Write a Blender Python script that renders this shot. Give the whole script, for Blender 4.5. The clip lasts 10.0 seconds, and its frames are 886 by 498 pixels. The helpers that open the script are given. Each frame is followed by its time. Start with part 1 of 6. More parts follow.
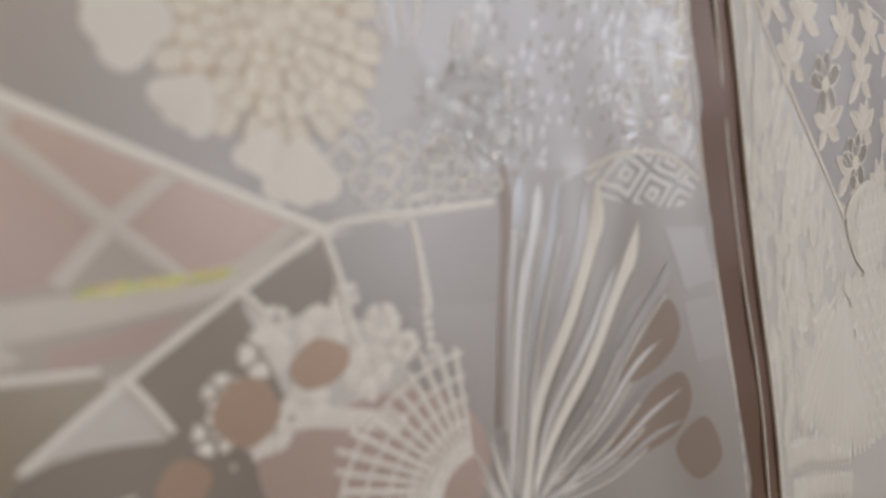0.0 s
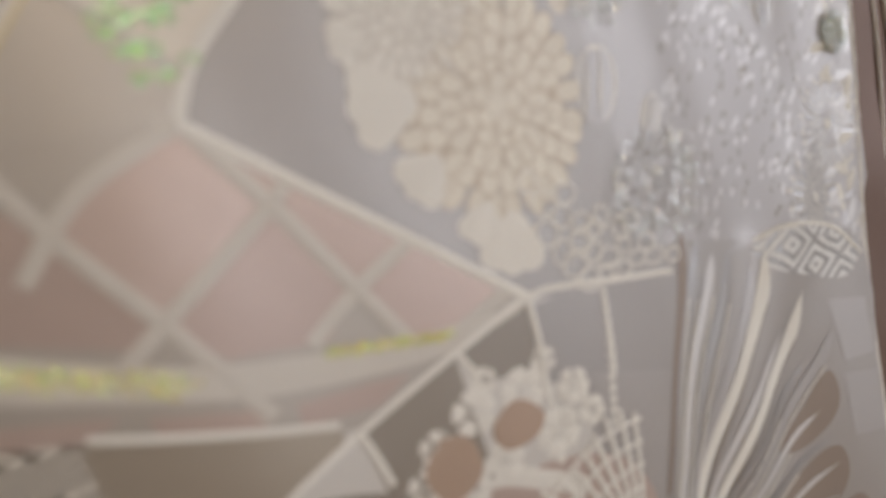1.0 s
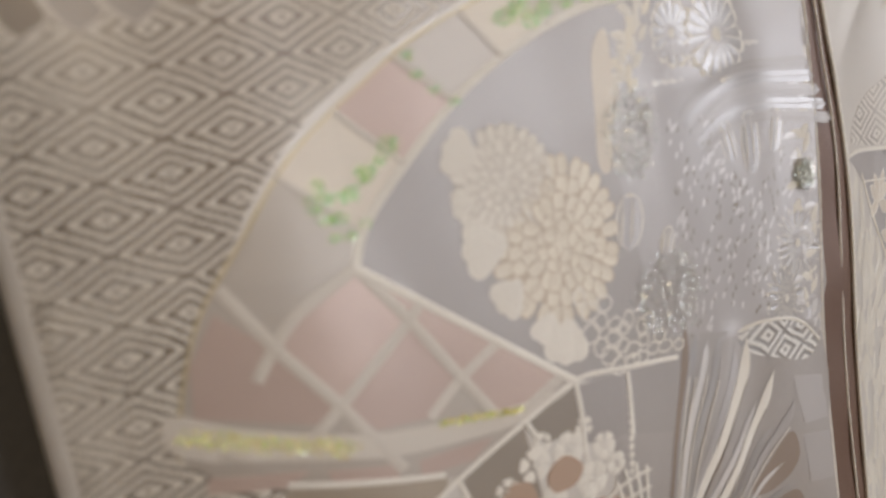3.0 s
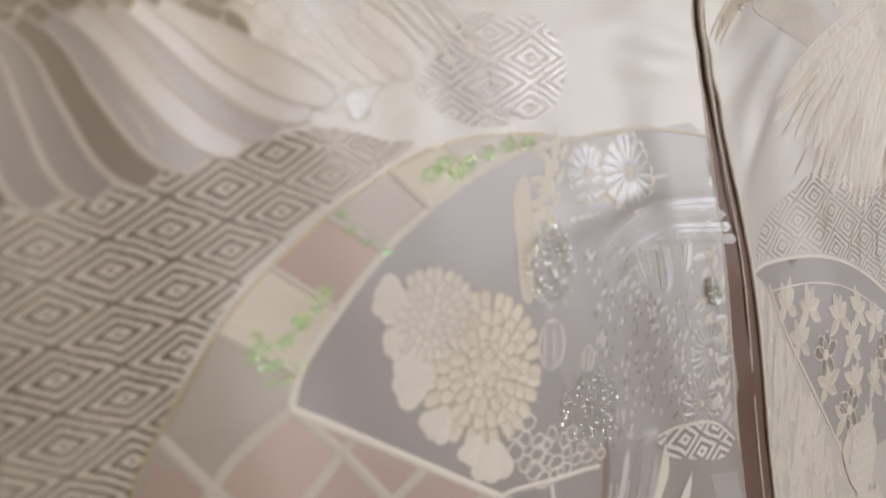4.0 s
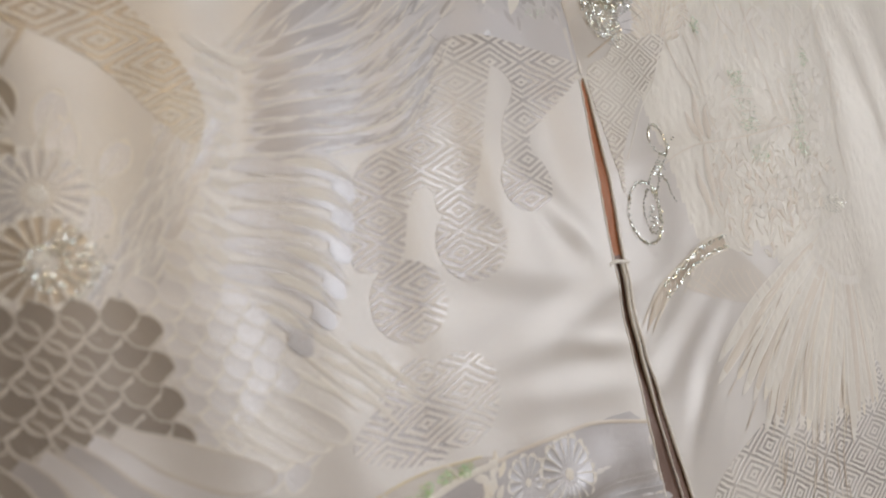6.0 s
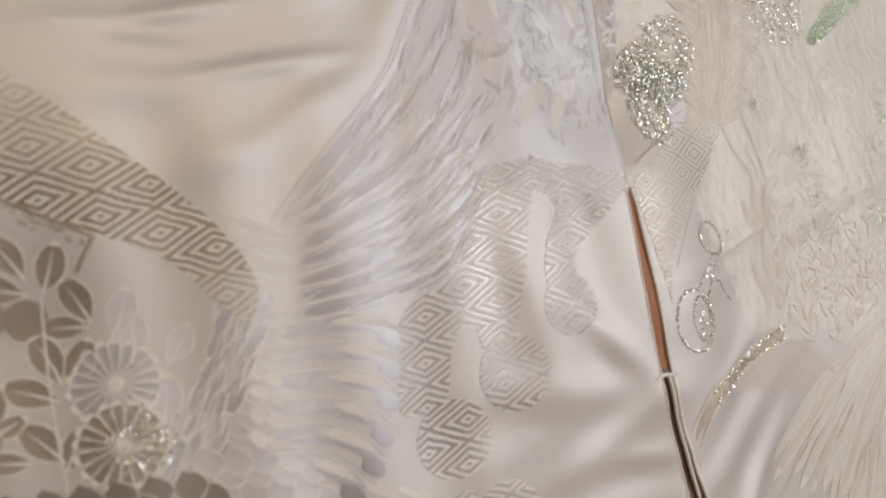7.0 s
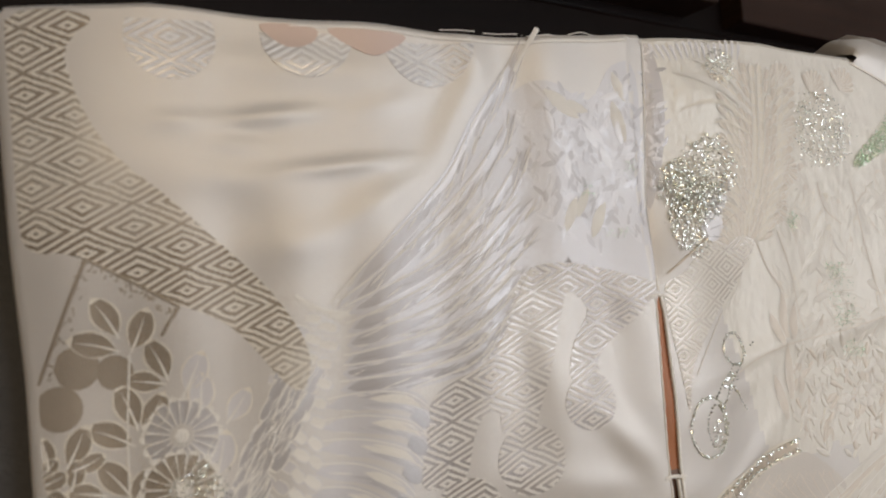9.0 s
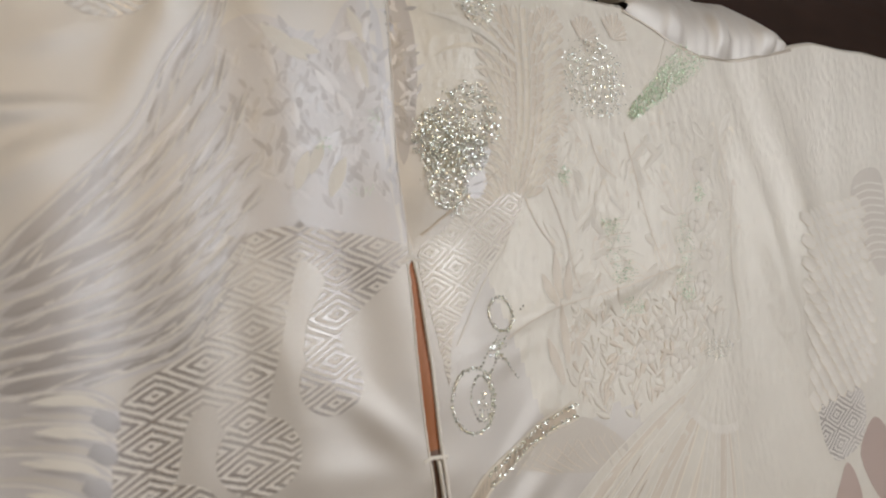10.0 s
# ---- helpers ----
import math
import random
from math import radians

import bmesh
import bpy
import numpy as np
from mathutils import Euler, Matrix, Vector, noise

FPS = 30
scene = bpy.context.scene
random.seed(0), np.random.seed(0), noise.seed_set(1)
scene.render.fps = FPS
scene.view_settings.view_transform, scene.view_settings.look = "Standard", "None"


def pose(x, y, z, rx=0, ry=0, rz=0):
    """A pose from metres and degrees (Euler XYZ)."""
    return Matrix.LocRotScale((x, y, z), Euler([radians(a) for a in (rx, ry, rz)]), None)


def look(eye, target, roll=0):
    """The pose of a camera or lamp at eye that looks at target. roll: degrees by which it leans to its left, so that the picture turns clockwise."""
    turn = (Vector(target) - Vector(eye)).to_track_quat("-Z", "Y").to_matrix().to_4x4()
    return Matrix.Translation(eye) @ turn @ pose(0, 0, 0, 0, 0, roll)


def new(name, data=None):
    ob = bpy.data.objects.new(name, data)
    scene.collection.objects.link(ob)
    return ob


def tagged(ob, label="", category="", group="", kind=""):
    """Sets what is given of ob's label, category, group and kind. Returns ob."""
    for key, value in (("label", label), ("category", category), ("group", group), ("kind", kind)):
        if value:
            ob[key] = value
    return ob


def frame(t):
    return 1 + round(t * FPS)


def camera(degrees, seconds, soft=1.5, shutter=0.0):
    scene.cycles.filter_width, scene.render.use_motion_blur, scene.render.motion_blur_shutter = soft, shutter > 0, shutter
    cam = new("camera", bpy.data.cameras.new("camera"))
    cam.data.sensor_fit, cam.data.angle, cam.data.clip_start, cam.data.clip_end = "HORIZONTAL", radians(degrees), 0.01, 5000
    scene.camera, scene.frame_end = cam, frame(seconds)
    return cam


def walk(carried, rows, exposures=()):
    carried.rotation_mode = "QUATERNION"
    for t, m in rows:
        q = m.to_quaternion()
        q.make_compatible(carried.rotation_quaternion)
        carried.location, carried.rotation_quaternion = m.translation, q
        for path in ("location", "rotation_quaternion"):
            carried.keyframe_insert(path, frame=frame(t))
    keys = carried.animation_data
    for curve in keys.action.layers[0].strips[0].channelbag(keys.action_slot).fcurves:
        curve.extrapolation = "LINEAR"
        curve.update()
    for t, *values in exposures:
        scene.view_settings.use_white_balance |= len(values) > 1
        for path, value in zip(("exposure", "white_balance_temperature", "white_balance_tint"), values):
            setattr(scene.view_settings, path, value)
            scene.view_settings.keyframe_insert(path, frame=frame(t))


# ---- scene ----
from mathutils import geometry

cam = camera(71.0, 10.0, soft=1.9)
# the lens focuses a forearm's length away, so that what is nearer goes soft
cam.data.dof.use_dof, cam.data.dof.focus_distance, cam.data.dof.aperture_fstop = True, 0.42, 5.0
PATH = [
    (0, (-0.21, -0.164, 1.331), (0.73, 1.537, 0.859), -13.1),
    (0.5, (-0.212, -0.162, 1.349), (0.744, 1.553, 0.97), -12.2),
    (1, (-0.249, -0.151, 1.35), (0.588, 1.637, 1.032), -11.9),
    (1.5, (-0.275, -0.148, 1.364), (0.515, 1.653, 0.999), -11.3),
    (2, (-0.29, -0.166, 1.382), (0.513, 1.637, 1.061), -10.8),
    (2.2, (-0.294, -0.179, 1.388), (0.51, 1.631, 1.108), -10.9),
    (3.3, (-0.3, -0.191, 1.406), (0.647, 1.542, 1.09), -8.0),
    (3.5, (-0.295, -0.193, 1.412), (0.682, 1.527, 1.116), -7.6),
    (4, (-0.29, -0.215, 1.438), (0.71, 1.505, 1.231), -8.5),
    (4.5, (-0.284, -0.232, 1.464), (0.736, 1.486, 1.371), -9.1),
    (5, (-0.263, -0.248, 1.492), (0.775, 1.461, 1.504), -10.9),
    (5.2, (-0.259, -0.253, 1.519), (0.76, 1.468, 1.484), -9.9),
    (6.3, (-0.246, -0.267, 1.556), (0.698, 1.492, 1.671), -11.5),
    (6.5, (-0.238, -0.272, 1.578), (0.642, 1.524, 1.613), -11.5),
    (7, (-0.23, -0.286, 1.628), (0.527, 1.565, 1.61), -11.8),
    (7.5, (-0.234, -0.302, 1.649), (0.485, 1.564, 1.669), -8.1),
    (8, (-0.236, -0.316, 1.663), (0.413, 1.575, 1.698), -6.5),
    (8.5, (-0.25, -0.325, 1.678), (0.341, 1.585, 1.744), -4.6),
    (9, (-0.234, -0.319, 1.67), (0.394, 1.579, 1.708), -5.3),
    (9.5, (-0.175, -0.314, 1.654), (0.607, 1.526, 1.621), -6.1),
    (10, (-0.136, -0.309, 1.649), (0.787, 1.464, 1.601), -7.8),
]
EXPOSURES = [(0.0, 0.0, 6200, 11), (1.0, 0.02, 6350, 12), (2.0, 0.17, 6450, 12), (3.5, 0.13, 6400, 12), (4.5, 0.08, 6400, 12), (5.0, 0.02, 6400, 11.5), (6.5, 0.02, 6350, 11.5), (7.5, 0.02, 6600, 12), (8.5, 0.02, 6550, 11), (9.5, -0.02, 6450, 10.5), (10.0, -0.07, 6500, 10)]
walk(cam, [(t, look(eye, target, roll)) for t, eye, target, roll in PATH], EXPOSURES)

# ---- light: a cool paper window behind, a warm ceiling lamp above ----
world = bpy.data.worlds.new("world")
world.use_nodes = True
scene.world = world
wn = world.node_tree.nodes
sky = wn.new("ShaderNodeTexSky")
sky.sky_type, sky.sun_disc = "NISHITA", False
sky.sun_elevation, sky.sun_rotation = radians(35), radians(150)
world.node_tree.links.new(sky.outputs[0], wn["Background"].inputs[0])
wn["Background"].inputs[1].default_value = 0.08


def area(name, m, sx, sz, power, colour):
    data = bpy.data.lights.new(name, "AREA")
    data.shape, data.size, data.size_y, data.energy, data.color = "RECTANGLE", sx, sz, power, colour
    ob = new(name, data)
    ob.matrix_world = m
    return ob


area("window_light", look((1.75, -2.82, 1.55), (1.75, 0, 1.55)), 1.9, 1.5, 43, (0.86, 0.92, 1.0))
area("lamp_light", look((-0.35, -1.70, 2.30), (-0.35, -1.50, 0)), 0.7, 0.7, 14, (1.0, 0.80, 0.52))


# ---- materials ----
def mix(a, b, f):
    return tuple(p + (q - p) * f for p, q in zip(a, b))


class Nodes:
    """A small builder of node materials."""

    def __init__(self, name):
        self.mat = bpy.data.materials.new(name)
        self.mat.use_nodes = True
        self.tree = self.mat.node_tree
        self.bsdf = self.tree.nodes["Principled BSDF"]

    def add(self, kind, **sockets):
        node = self.tree.nodes.new(kind)
        for key, value in sockets.items():
            self.set(node, key.replace("_", " "), value)
        return node

    def set(self, node, key, value):
        socket = node.inputs[int(key)] if key.isdigit() else node.inputs[key]
        if isinstance(value, bpy.types.NodeSocket):
            self.tree.links.new(value, socket)
        else:
            socket.default_value = value

    def math(self, op, a, b=0.0, c=0.0):
        node = self.tree.nodes.new("ShaderNodeMath")
        node.operation = op
        for n, value in enumerate((a, b, c)):
            self.set(node, str(n), value)
        return node.outputs[0]

    def place(self):
        return self.add("ShaderNodeTexCoord").outputs["Object"]

    def noise(self, scale, detail=2.0, rough=0.5, where=None):
        node = self.add("ShaderNodeTexNoise", Scale=scale, Detail=detail, Roughness=rough)
        self.set(node, "Vector", where or self.place())
        return node.outputs["Fac"]

    def ramp(self, value, *stops):
        node = self.tree.nodes.new("ShaderNodeValToRGB")
        while len(node.color_ramp.elements) < len(stops):
            node.color_ramp.elements.new(0.5)
        for el, (at, colour) in zip(node.color_ramp.elements, stops):
            el.position, el.color = at, (*colour, 1) if len(colour) == 3 else colour
        self.set(node, "0", value)
        return node.outputs["Color"]

    def blend(self, fac, a, b):
        node = self.tree.nodes.new("ShaderNodeMix")
        node.data_type = "RGBA"
        self.set(node, "0", fac)
        for key, v in ((6, a), (7, b)):
            if isinstance(v, bpy.types.NodeSocket):
                self.tree.links.new(v, node.inputs[key])
            else:
                node.inputs[key].default_value = (*v, 1)
        return node.outputs[2]

    def bump(self, height, strength=0.3, distance=0.001, normal=None):
        node = self.add("ShaderNodeBump", Strength=strength, Distance=distance, Height=height)
        if normal:
            self.set(node, "Normal", normal)
        return node.outputs["Normal"]

    def out(self, colour, rough, metal=0.0, normal=None, **more):
        self.set(self.bsdf, "Base Color", (*colour, 1) if isinstance(colour, tuple) else colour)
        self.set(self.bsdf, "Roughness", rough)
        self.set(self.bsdf, "Metallic", metal)
        if normal:
            self.set(self.bsdf, "Normal", normal)
        for key, value in more.items():
            self.set(self.bsdf, key.replace("_", " "), value)
        return self.mat


def stretched(n, sx, sz):
    node = n.add("ShaderNodeMapping")
    n.set(node, "Vector", n.place())
    node.inputs["Scale"].default_value = (sx, 1.0, sz)
    return node.outputs[0]


def silk(name, light, dark, rough, metal, weave=0.25, sheen=0.2):
    """Woven silk: soft tone drift, fine thread relief."""
    n = Nodes(name)
    tone = n.noise(9.0, 3.0)
    fine = n.noise(1.0, 2.0, 0.6, stretched(n, 2600.0, 500.0))
    rand = n.add("ShaderNodeObjectInfo").outputs["Random"]
    f = n.math("ADD", n.math("MULTIPLY", tone, 0.6), n.math("MULTIPLY", fine, 0.25))
    f = n.math("ADD", f, n.math("MULTIPLY", n.math("SUBTRACT", rand, 0.5), 0.3))
    colour = n.ramp(f, (0.2, dark), (0.65, light))
    soft = n.noise(70.0, 2.0)
    normal = n.bump(soft, 0.05, 0.003, n.bump(fine, weave, 0.0004))
    r = n.math("MULTIPLY_ADD", fine, 0.12, rough - 0.06)
    return n.out(colour, r, metal, normal, Sheen_Weight=sheen, Sheen_Roughness=0.4)


def diamonds(name, light, dark, wide, tall, x0, z0, metal=0.6, rings=3.0, skew=0.0):
    """Damask of nested lozenges: bands of matt thread on a glossy satin ground."""
    n = Nodes(name)
    sep = n.add("ShaderNodeSeparateXYZ", Vector=n.place())
    wob = n.math("MULTIPLY", n.math("SUBTRACT", n.noise(60.0, 1.0), 0.5), 0.0022)
    wob = n.math("ADD", wob, n.math("MULTIPLY", n.math("SUBTRACT", n.noise(1100.0, 1.0), 0.5), 0.0012))
    v = n.math("DIVIDE", n.math("ADD", n.math("SUBTRACT", sep.outputs[2], z0), wob), tall)
    u = n.math("DIVIDE", n.math("ADD", n.math("SUBTRACT", n.math("SUBTRACT", sep.outputs[0], x0), n.math("MULTIPLY", v, skew * tall)), wob), wide)
    a = n.math("ABSOLUTE", n.math("SUBTRACT", n.math("FRACT", n.math("ADD", n.math("ADD", u, v), 0.5)), 0.5))
    b = n.math("ABSOLUTE", n.math("SUBTRACT", n.math("FRACT", n.math("ADD", n.math("SUBTRACT", u, v), 0.5)), 0.5))
    d = n.math("MULTIPLY", n.math("MAXIMUM", a, b), 2.0)
    wave = n.math("COSINE", n.math("MULTIPLY", d, 6.2832 * rings))
    band = n.add("ShaderNodeMapRange", Value=wave)
    band.inputs[1].default_value, band.inputs[2].default_value = -0.35, 0.35
    m = band.outputs[0]
    fine = n.noise(1.0, 2.0, 0.6, stretched(n, 2600.0, 500.0))
    tone = n.math("MULTIPLY_ADD", n.noise(12.0, 3.0), 0.5, n.math("MULTIPLY", fine, 0.2))
    hi = n.ramp(tone, (0.2, mix(light, dark, 0.25)), (0.6, light))
    lo = n.ramp(tone, (0.2, mix(dark, (0.2, 0.17, 0.15), 0.2)), (0.6, dark))
    # band contrast washes out in patches: uneven sheen put into the colour
    sheen_fade = n.add("ShaderNodeSeparateColor", Color=n.ramp(n.noise(17.0, 2.0), (0.36, (0.42, 0.42, 0.42)), (0.60, (1, 1, 1)))).outputs[0]
    colour = n.blend(n.math("MULTIPLY", m, sheen_fade), hi, lo)
    normal = n.bump(n.math("MULTIPLY", m, -1.0), 0.5, 0.0005, n.bump(fine, 0.2, 0.0004))
    rough = n.math("MULTIPLY_ADD", m, -0.2, 0.55)
    return n.out(colour, rough, n.math("MULTIPLY", m, metal), normal, Sheen_Weight=0.15)


GROUND = silk("ivory_satin", (0.70, 0.66, 0.615), (0.62, 0.58, 0.545), 0.50, 0.30)


def brocade(name, light, dark):
    """Ivory brocade: crowded leaf-like cells of floating thread."""
    n = Nodes(name)
    fine = n.noise(1.0, 2.0, 0.6, stretched(n, 2600.0, 500.0))
    warp = n.add("ShaderNodeVectorMath")
    warp.operation = "ADD"
    n.set(warp, "0", stretched(n, 210.0, 120.0))
    n.tree.links.new(n.add("ShaderNodeTexNoise", Scale=45.0, Vector=n.place()).outputs["Color"], warp.inputs[1])
    cell = n.add("ShaderNodeTexVoronoi", Scale=1.0, Vector=warp.outputs[0])
    cell.feature = "SMOOTH_F1"
    where = n.ramp(n.noise(26.0, 2.0), (0.30, (0, 0, 0)), (0.50, (1, 1, 1)))
    relief = n.math("MULTIPLY", cell.outputs["Distance"], n.add("ShaderNodeSeparateColor", Color=where).outputs[0])
    f = n.math("ADD", n.math("MULTIPLY", n.noise(14.0, 3.0), 0.55), n.math("MULTIPLY", fine, 0.25))
    f = n.math("ADD", f, n.math("MULTIPLY", relief, 0.15))
    normal = n.bump(relief, 0.45, 0.0016, n.bump(fine, 0.35, 0.0004))
    return n.out(n.ramp(f, (0.2, dark), (0.65, light)), n.math("MULTIPLY_ADD", fine, 0.12, 0.44), 0.2, normal, Sheen_Weight=0.2)


BODY = brocade("ivory_brocade", (0.78, 0.735, 0.66), (0.69, 0.645, 0.575))
THREAD = silk("ivory_thread", (0.84, 0.80, 0.74), (0.74, 0.70, 0.64), 0.58, 0.0, 0.45, 0.3)
CREAM = silk("cream_thread", (0.84, 0.78, 0.68), (0.74, 0.68, 0.59), 0.55, 0.05, 0.45, 0.3)
SATIN = silk("glossy_bronze_satin", (0.53, 0.46, 0.38), (0.44, 0.38, 0.31), 0.42, 0.5, 0.2, 0.05)
PEWTER = silk("silver_satin", (0.50, 0.475, 0.465), (0.42, 0.395, 0.385), 0.42, 0.55, 0.2, 0.1)
PALEWING = silk("wing_satin", (0.66, 0.63, 0.625), (0.58, 0.555, 0.55), 0.46, 0.25)
FEATHER = silk("feather_satin", (0.60, 0.575, 0.57), (0.52, 0.495, 0.49), 0.42, 0.35, 0.2, 0.05)
TAN = silk("tan_thread", (0.62, 0.53, 0.43), (0.54, 0.46, 0.37), 0.55, 0.15, 0.45, 0.2)
PEARLY = silk("pearl_satin", (0.72, 0.69, 0.68), (0.64, 0.61, 0.60), 0.44, 0.25)
# on the left plumage this brown stands for a warm, dim reflection
TAUPE = silk("taupe_satin", (0.37, 0.325, 0.28), (0.30, 0.26, 0.225), 0.46, 0.30, 0.2, 0.05)
ROSE = silk("rose_satin", (0.60, 0.475, 0.42), (0.51, 0.40, 0.355), 0.46, 0.30)
COPPER = silk("copper_satin", (0.54, 0.40, 0.31), (0.46, 0.33, 0.255), 0.45, 0.3)
BROWN = silk("brown_satin", (0.36, 0.29, 0.245), (0.30, 0.24, 0.20), 0.45, 0.25)
SLATE = silk("slate_satin", (0.46, 0.425, 0.405), (0.385, 0.355, 0.34), 0.46, 0.30)
MIST = silk("blue_grey_satin", (0.52, 0.49, 0.48), (0.45, 0.42, 0.41), 0.46, 0.30)
GREIGE_SATIN = silk("greige_satin", (0.56, 0.51, 0.455), (0.49, 0.44, 0.395), 0.48, 0.3)
GREIGE_THREAD = silk("greige_thread", (0.66, 0.61, 0.55), (0.58, 0.53, 0.475), 0.55, 0.1, 0.4)
PETAL = silk("warm_ivory_silk", (0.76, 0.69, 0.60), (0.66, 0.59, 0.51), 0.5, 0.15, 0.45, 0.2)
GOLD = silk("pale_gold_thread", (0.66, 0.56, 0.36), (0.52, 0.43, 0.27), 0.4, 0.55, 0.6)
LINING = silk("russet_lining", (0.40, 0.150, 0.055), (0.33, 0.120, 0.043), 0.5, 0.1, 0.3)
# the lining's lower length: its shade is put into a greyer brown
SHADED_LINING = silk("shaded_lining", (0.19, 0.115, 0.085), (0.15, 0.09, 0.065), 0.45, 0.2, 0.3)
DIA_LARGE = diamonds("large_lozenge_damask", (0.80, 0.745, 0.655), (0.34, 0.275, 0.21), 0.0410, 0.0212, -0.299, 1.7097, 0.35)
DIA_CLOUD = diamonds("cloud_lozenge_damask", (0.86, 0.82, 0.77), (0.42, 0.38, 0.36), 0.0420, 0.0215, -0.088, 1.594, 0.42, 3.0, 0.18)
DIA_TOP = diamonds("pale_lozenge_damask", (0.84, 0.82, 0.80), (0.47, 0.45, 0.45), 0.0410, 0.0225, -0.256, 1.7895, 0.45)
# bands deeper than in the clouds: a dark room's reflection put into the colour
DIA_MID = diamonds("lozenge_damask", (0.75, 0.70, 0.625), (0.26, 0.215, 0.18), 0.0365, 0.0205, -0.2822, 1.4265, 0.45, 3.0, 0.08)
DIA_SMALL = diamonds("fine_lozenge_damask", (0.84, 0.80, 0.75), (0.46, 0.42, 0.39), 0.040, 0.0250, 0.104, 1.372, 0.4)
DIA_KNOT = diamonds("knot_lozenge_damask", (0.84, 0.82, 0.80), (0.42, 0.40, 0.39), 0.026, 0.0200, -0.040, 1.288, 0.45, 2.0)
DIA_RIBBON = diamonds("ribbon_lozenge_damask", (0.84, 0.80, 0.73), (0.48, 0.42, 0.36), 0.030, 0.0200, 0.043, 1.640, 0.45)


def tinsel(name, tints, metal):
    """Cut foil: each strip takes one of a few tints."""
    n = Nodes(name)
    isle = n.add("ShaderNodeNewGeometry").outputs["Random Per Island"]
    colour = n.ramp(isle, *((k / (len(tints) - 1), c) for k, c in enumerate(tints)))
    return n.out(colour, 0.27, metal)


TINSEL = tinsel("iridescent_tinsel", ((0.93, 0.95, 0.85), (0.60, 0.97, 0.52), (0.38, 0.95, 0.40), (0.92, 0.95, 0.70), (0.70, 0.98, 0.36), (0.97, 0.93, 0.42)), 0.5)
GILT = tinsel("golden_tinsel", ((0.97, 0.95, 0.80), (0.98, 0.90, 0.30), (0.65, 0.97, 0.32), (0.98, 0.72, 0.26), (0.96, 0.93, 0.60)), 0.35)
FROST = tinsel("pale_green_tinsel", ((0.95, 0.96, 0.90), (0.80, 0.97, 0.76), (0.92, 0.96, 0.86), (0.70, 0.96, 0.66), (0.96, 0.95, 0.86)), 0.35)
SILVER = tinsel("silver_tinsel", ((0.95, 0.94, 0.91), (0.92, 0.94, 0.89), (0.86, 0.93, 0.85), (0.97, 0.94, 0.80), (0.93, 0.90, 0.92)), 0.72)


def wood(name, light, dark):
    n = Nodes(name)
    grain = n.noise(1.0, 5.0, 0.6, stretched(n, 3.0, 60.0))
    blot = n.noise(5.0, 3.0)
    f = n.math("ADD", n.math("MULTIPLY", grain, 0.7), n.math("MULTIPLY", blot, 0.3))
    colour = n.ramp(f, (0.3, dark), (0.7, light))
    r = n.math("MULTIPLY_ADD", grain, 0.2, 0.42)
    return n.out(colour, r, 0.0, n.bump(grain, 0.2, 0.002), Specular_IOR_Level=0.10)


DARKWOOD = wood("dark_stained_wood", (0.009, 0.0045, 0.0035), (0.003, 0.0016, 0.0012))
BROWNWOOD = wood("brown_stained_wood", (0.050, 0.027, 0.020), (0.020, 0.011, 0.008))
FLOORWOOD = wood("brown_floor_wood", (0.30, 0.215, 0.12), (0.22, 0.155, 0.085))


def plaster(name, light, dark):
    n = Nodes(name)
    f = n.math("ADD", n.math("MULTIPLY", n.noise(3.0, 4.0), 0.6), n.math("MULTIPLY", n.noise(220.0, 2.0), 0.4))
    return n.out(n.ramp(f, (0.3, dark), (0.7, light)), 0.9, 0.0, n.bump(n.noise(400.0, 3.0), 0.3, 0.002))


GREYWALL = plaster("grey_plaster", (0.105, 0.103, 0.107), (0.080, 0.078, 0.082))
SANDWALL = plaster("sand_plaster", (0.30, 0.24, 0.18), (0.24, 0.19, 0.14))
TANWALL = plaster("tan_plaster", (0.30, 0.245, 0.165), (0.25, 0.20, 0.13))
WHITEWALL = plaster("white_plaster", (0.78, 0.76, 0.72), (0.70, 0.68, 0.64))
_p = Nodes("lit_paper")
_p.set(_p.bsdf, "Base Color", (0.8, 0.8, 0.78, 1))
_p.set(_p.bsdf, "Emission Color", (0.86, 0.92, 1.0, 1))
_p.set(_p.bsdf, "Emission Strength", 1.5)
_p.set(_p.bsdf, "Roughness", 0.9)
PAPER = _p.mat
_g = Nodes("lamp_glass")
_g.set(_g.bsdf, "Base Color", (0.9, 0.85, 0.75, 1))
_g.set(_g.bsdf, "Emission Color", (1.0, 0.84, 0.64, 1))
_g.set(_g.bsdf, "Emission Strength", 3.0)
LAMPGLASS = _g.mat


# ---- builders ----
def raw(name, verts, faces, mats, parent=None, label="", slots=None, smooth=True):
    """One mesh object from plain lists."""
    me = bpy.data.meshes.new(name)
    me.from_pydata(verts, [], faces)
    for m in mats if isinstance(mats, (list, tuple)) else (mats,):
        me.materials.append(m)
    if slots:
        me.polygons.foreach_set("material_index", slots)
    if smooth:
        me.polygons.foreach_set("use_smooth", [True] * len(me.polygons))
    me.update()
    ob = new(name, me)
    ob.parent = parent
    if label:
        tagged(ob, label)
    return ob


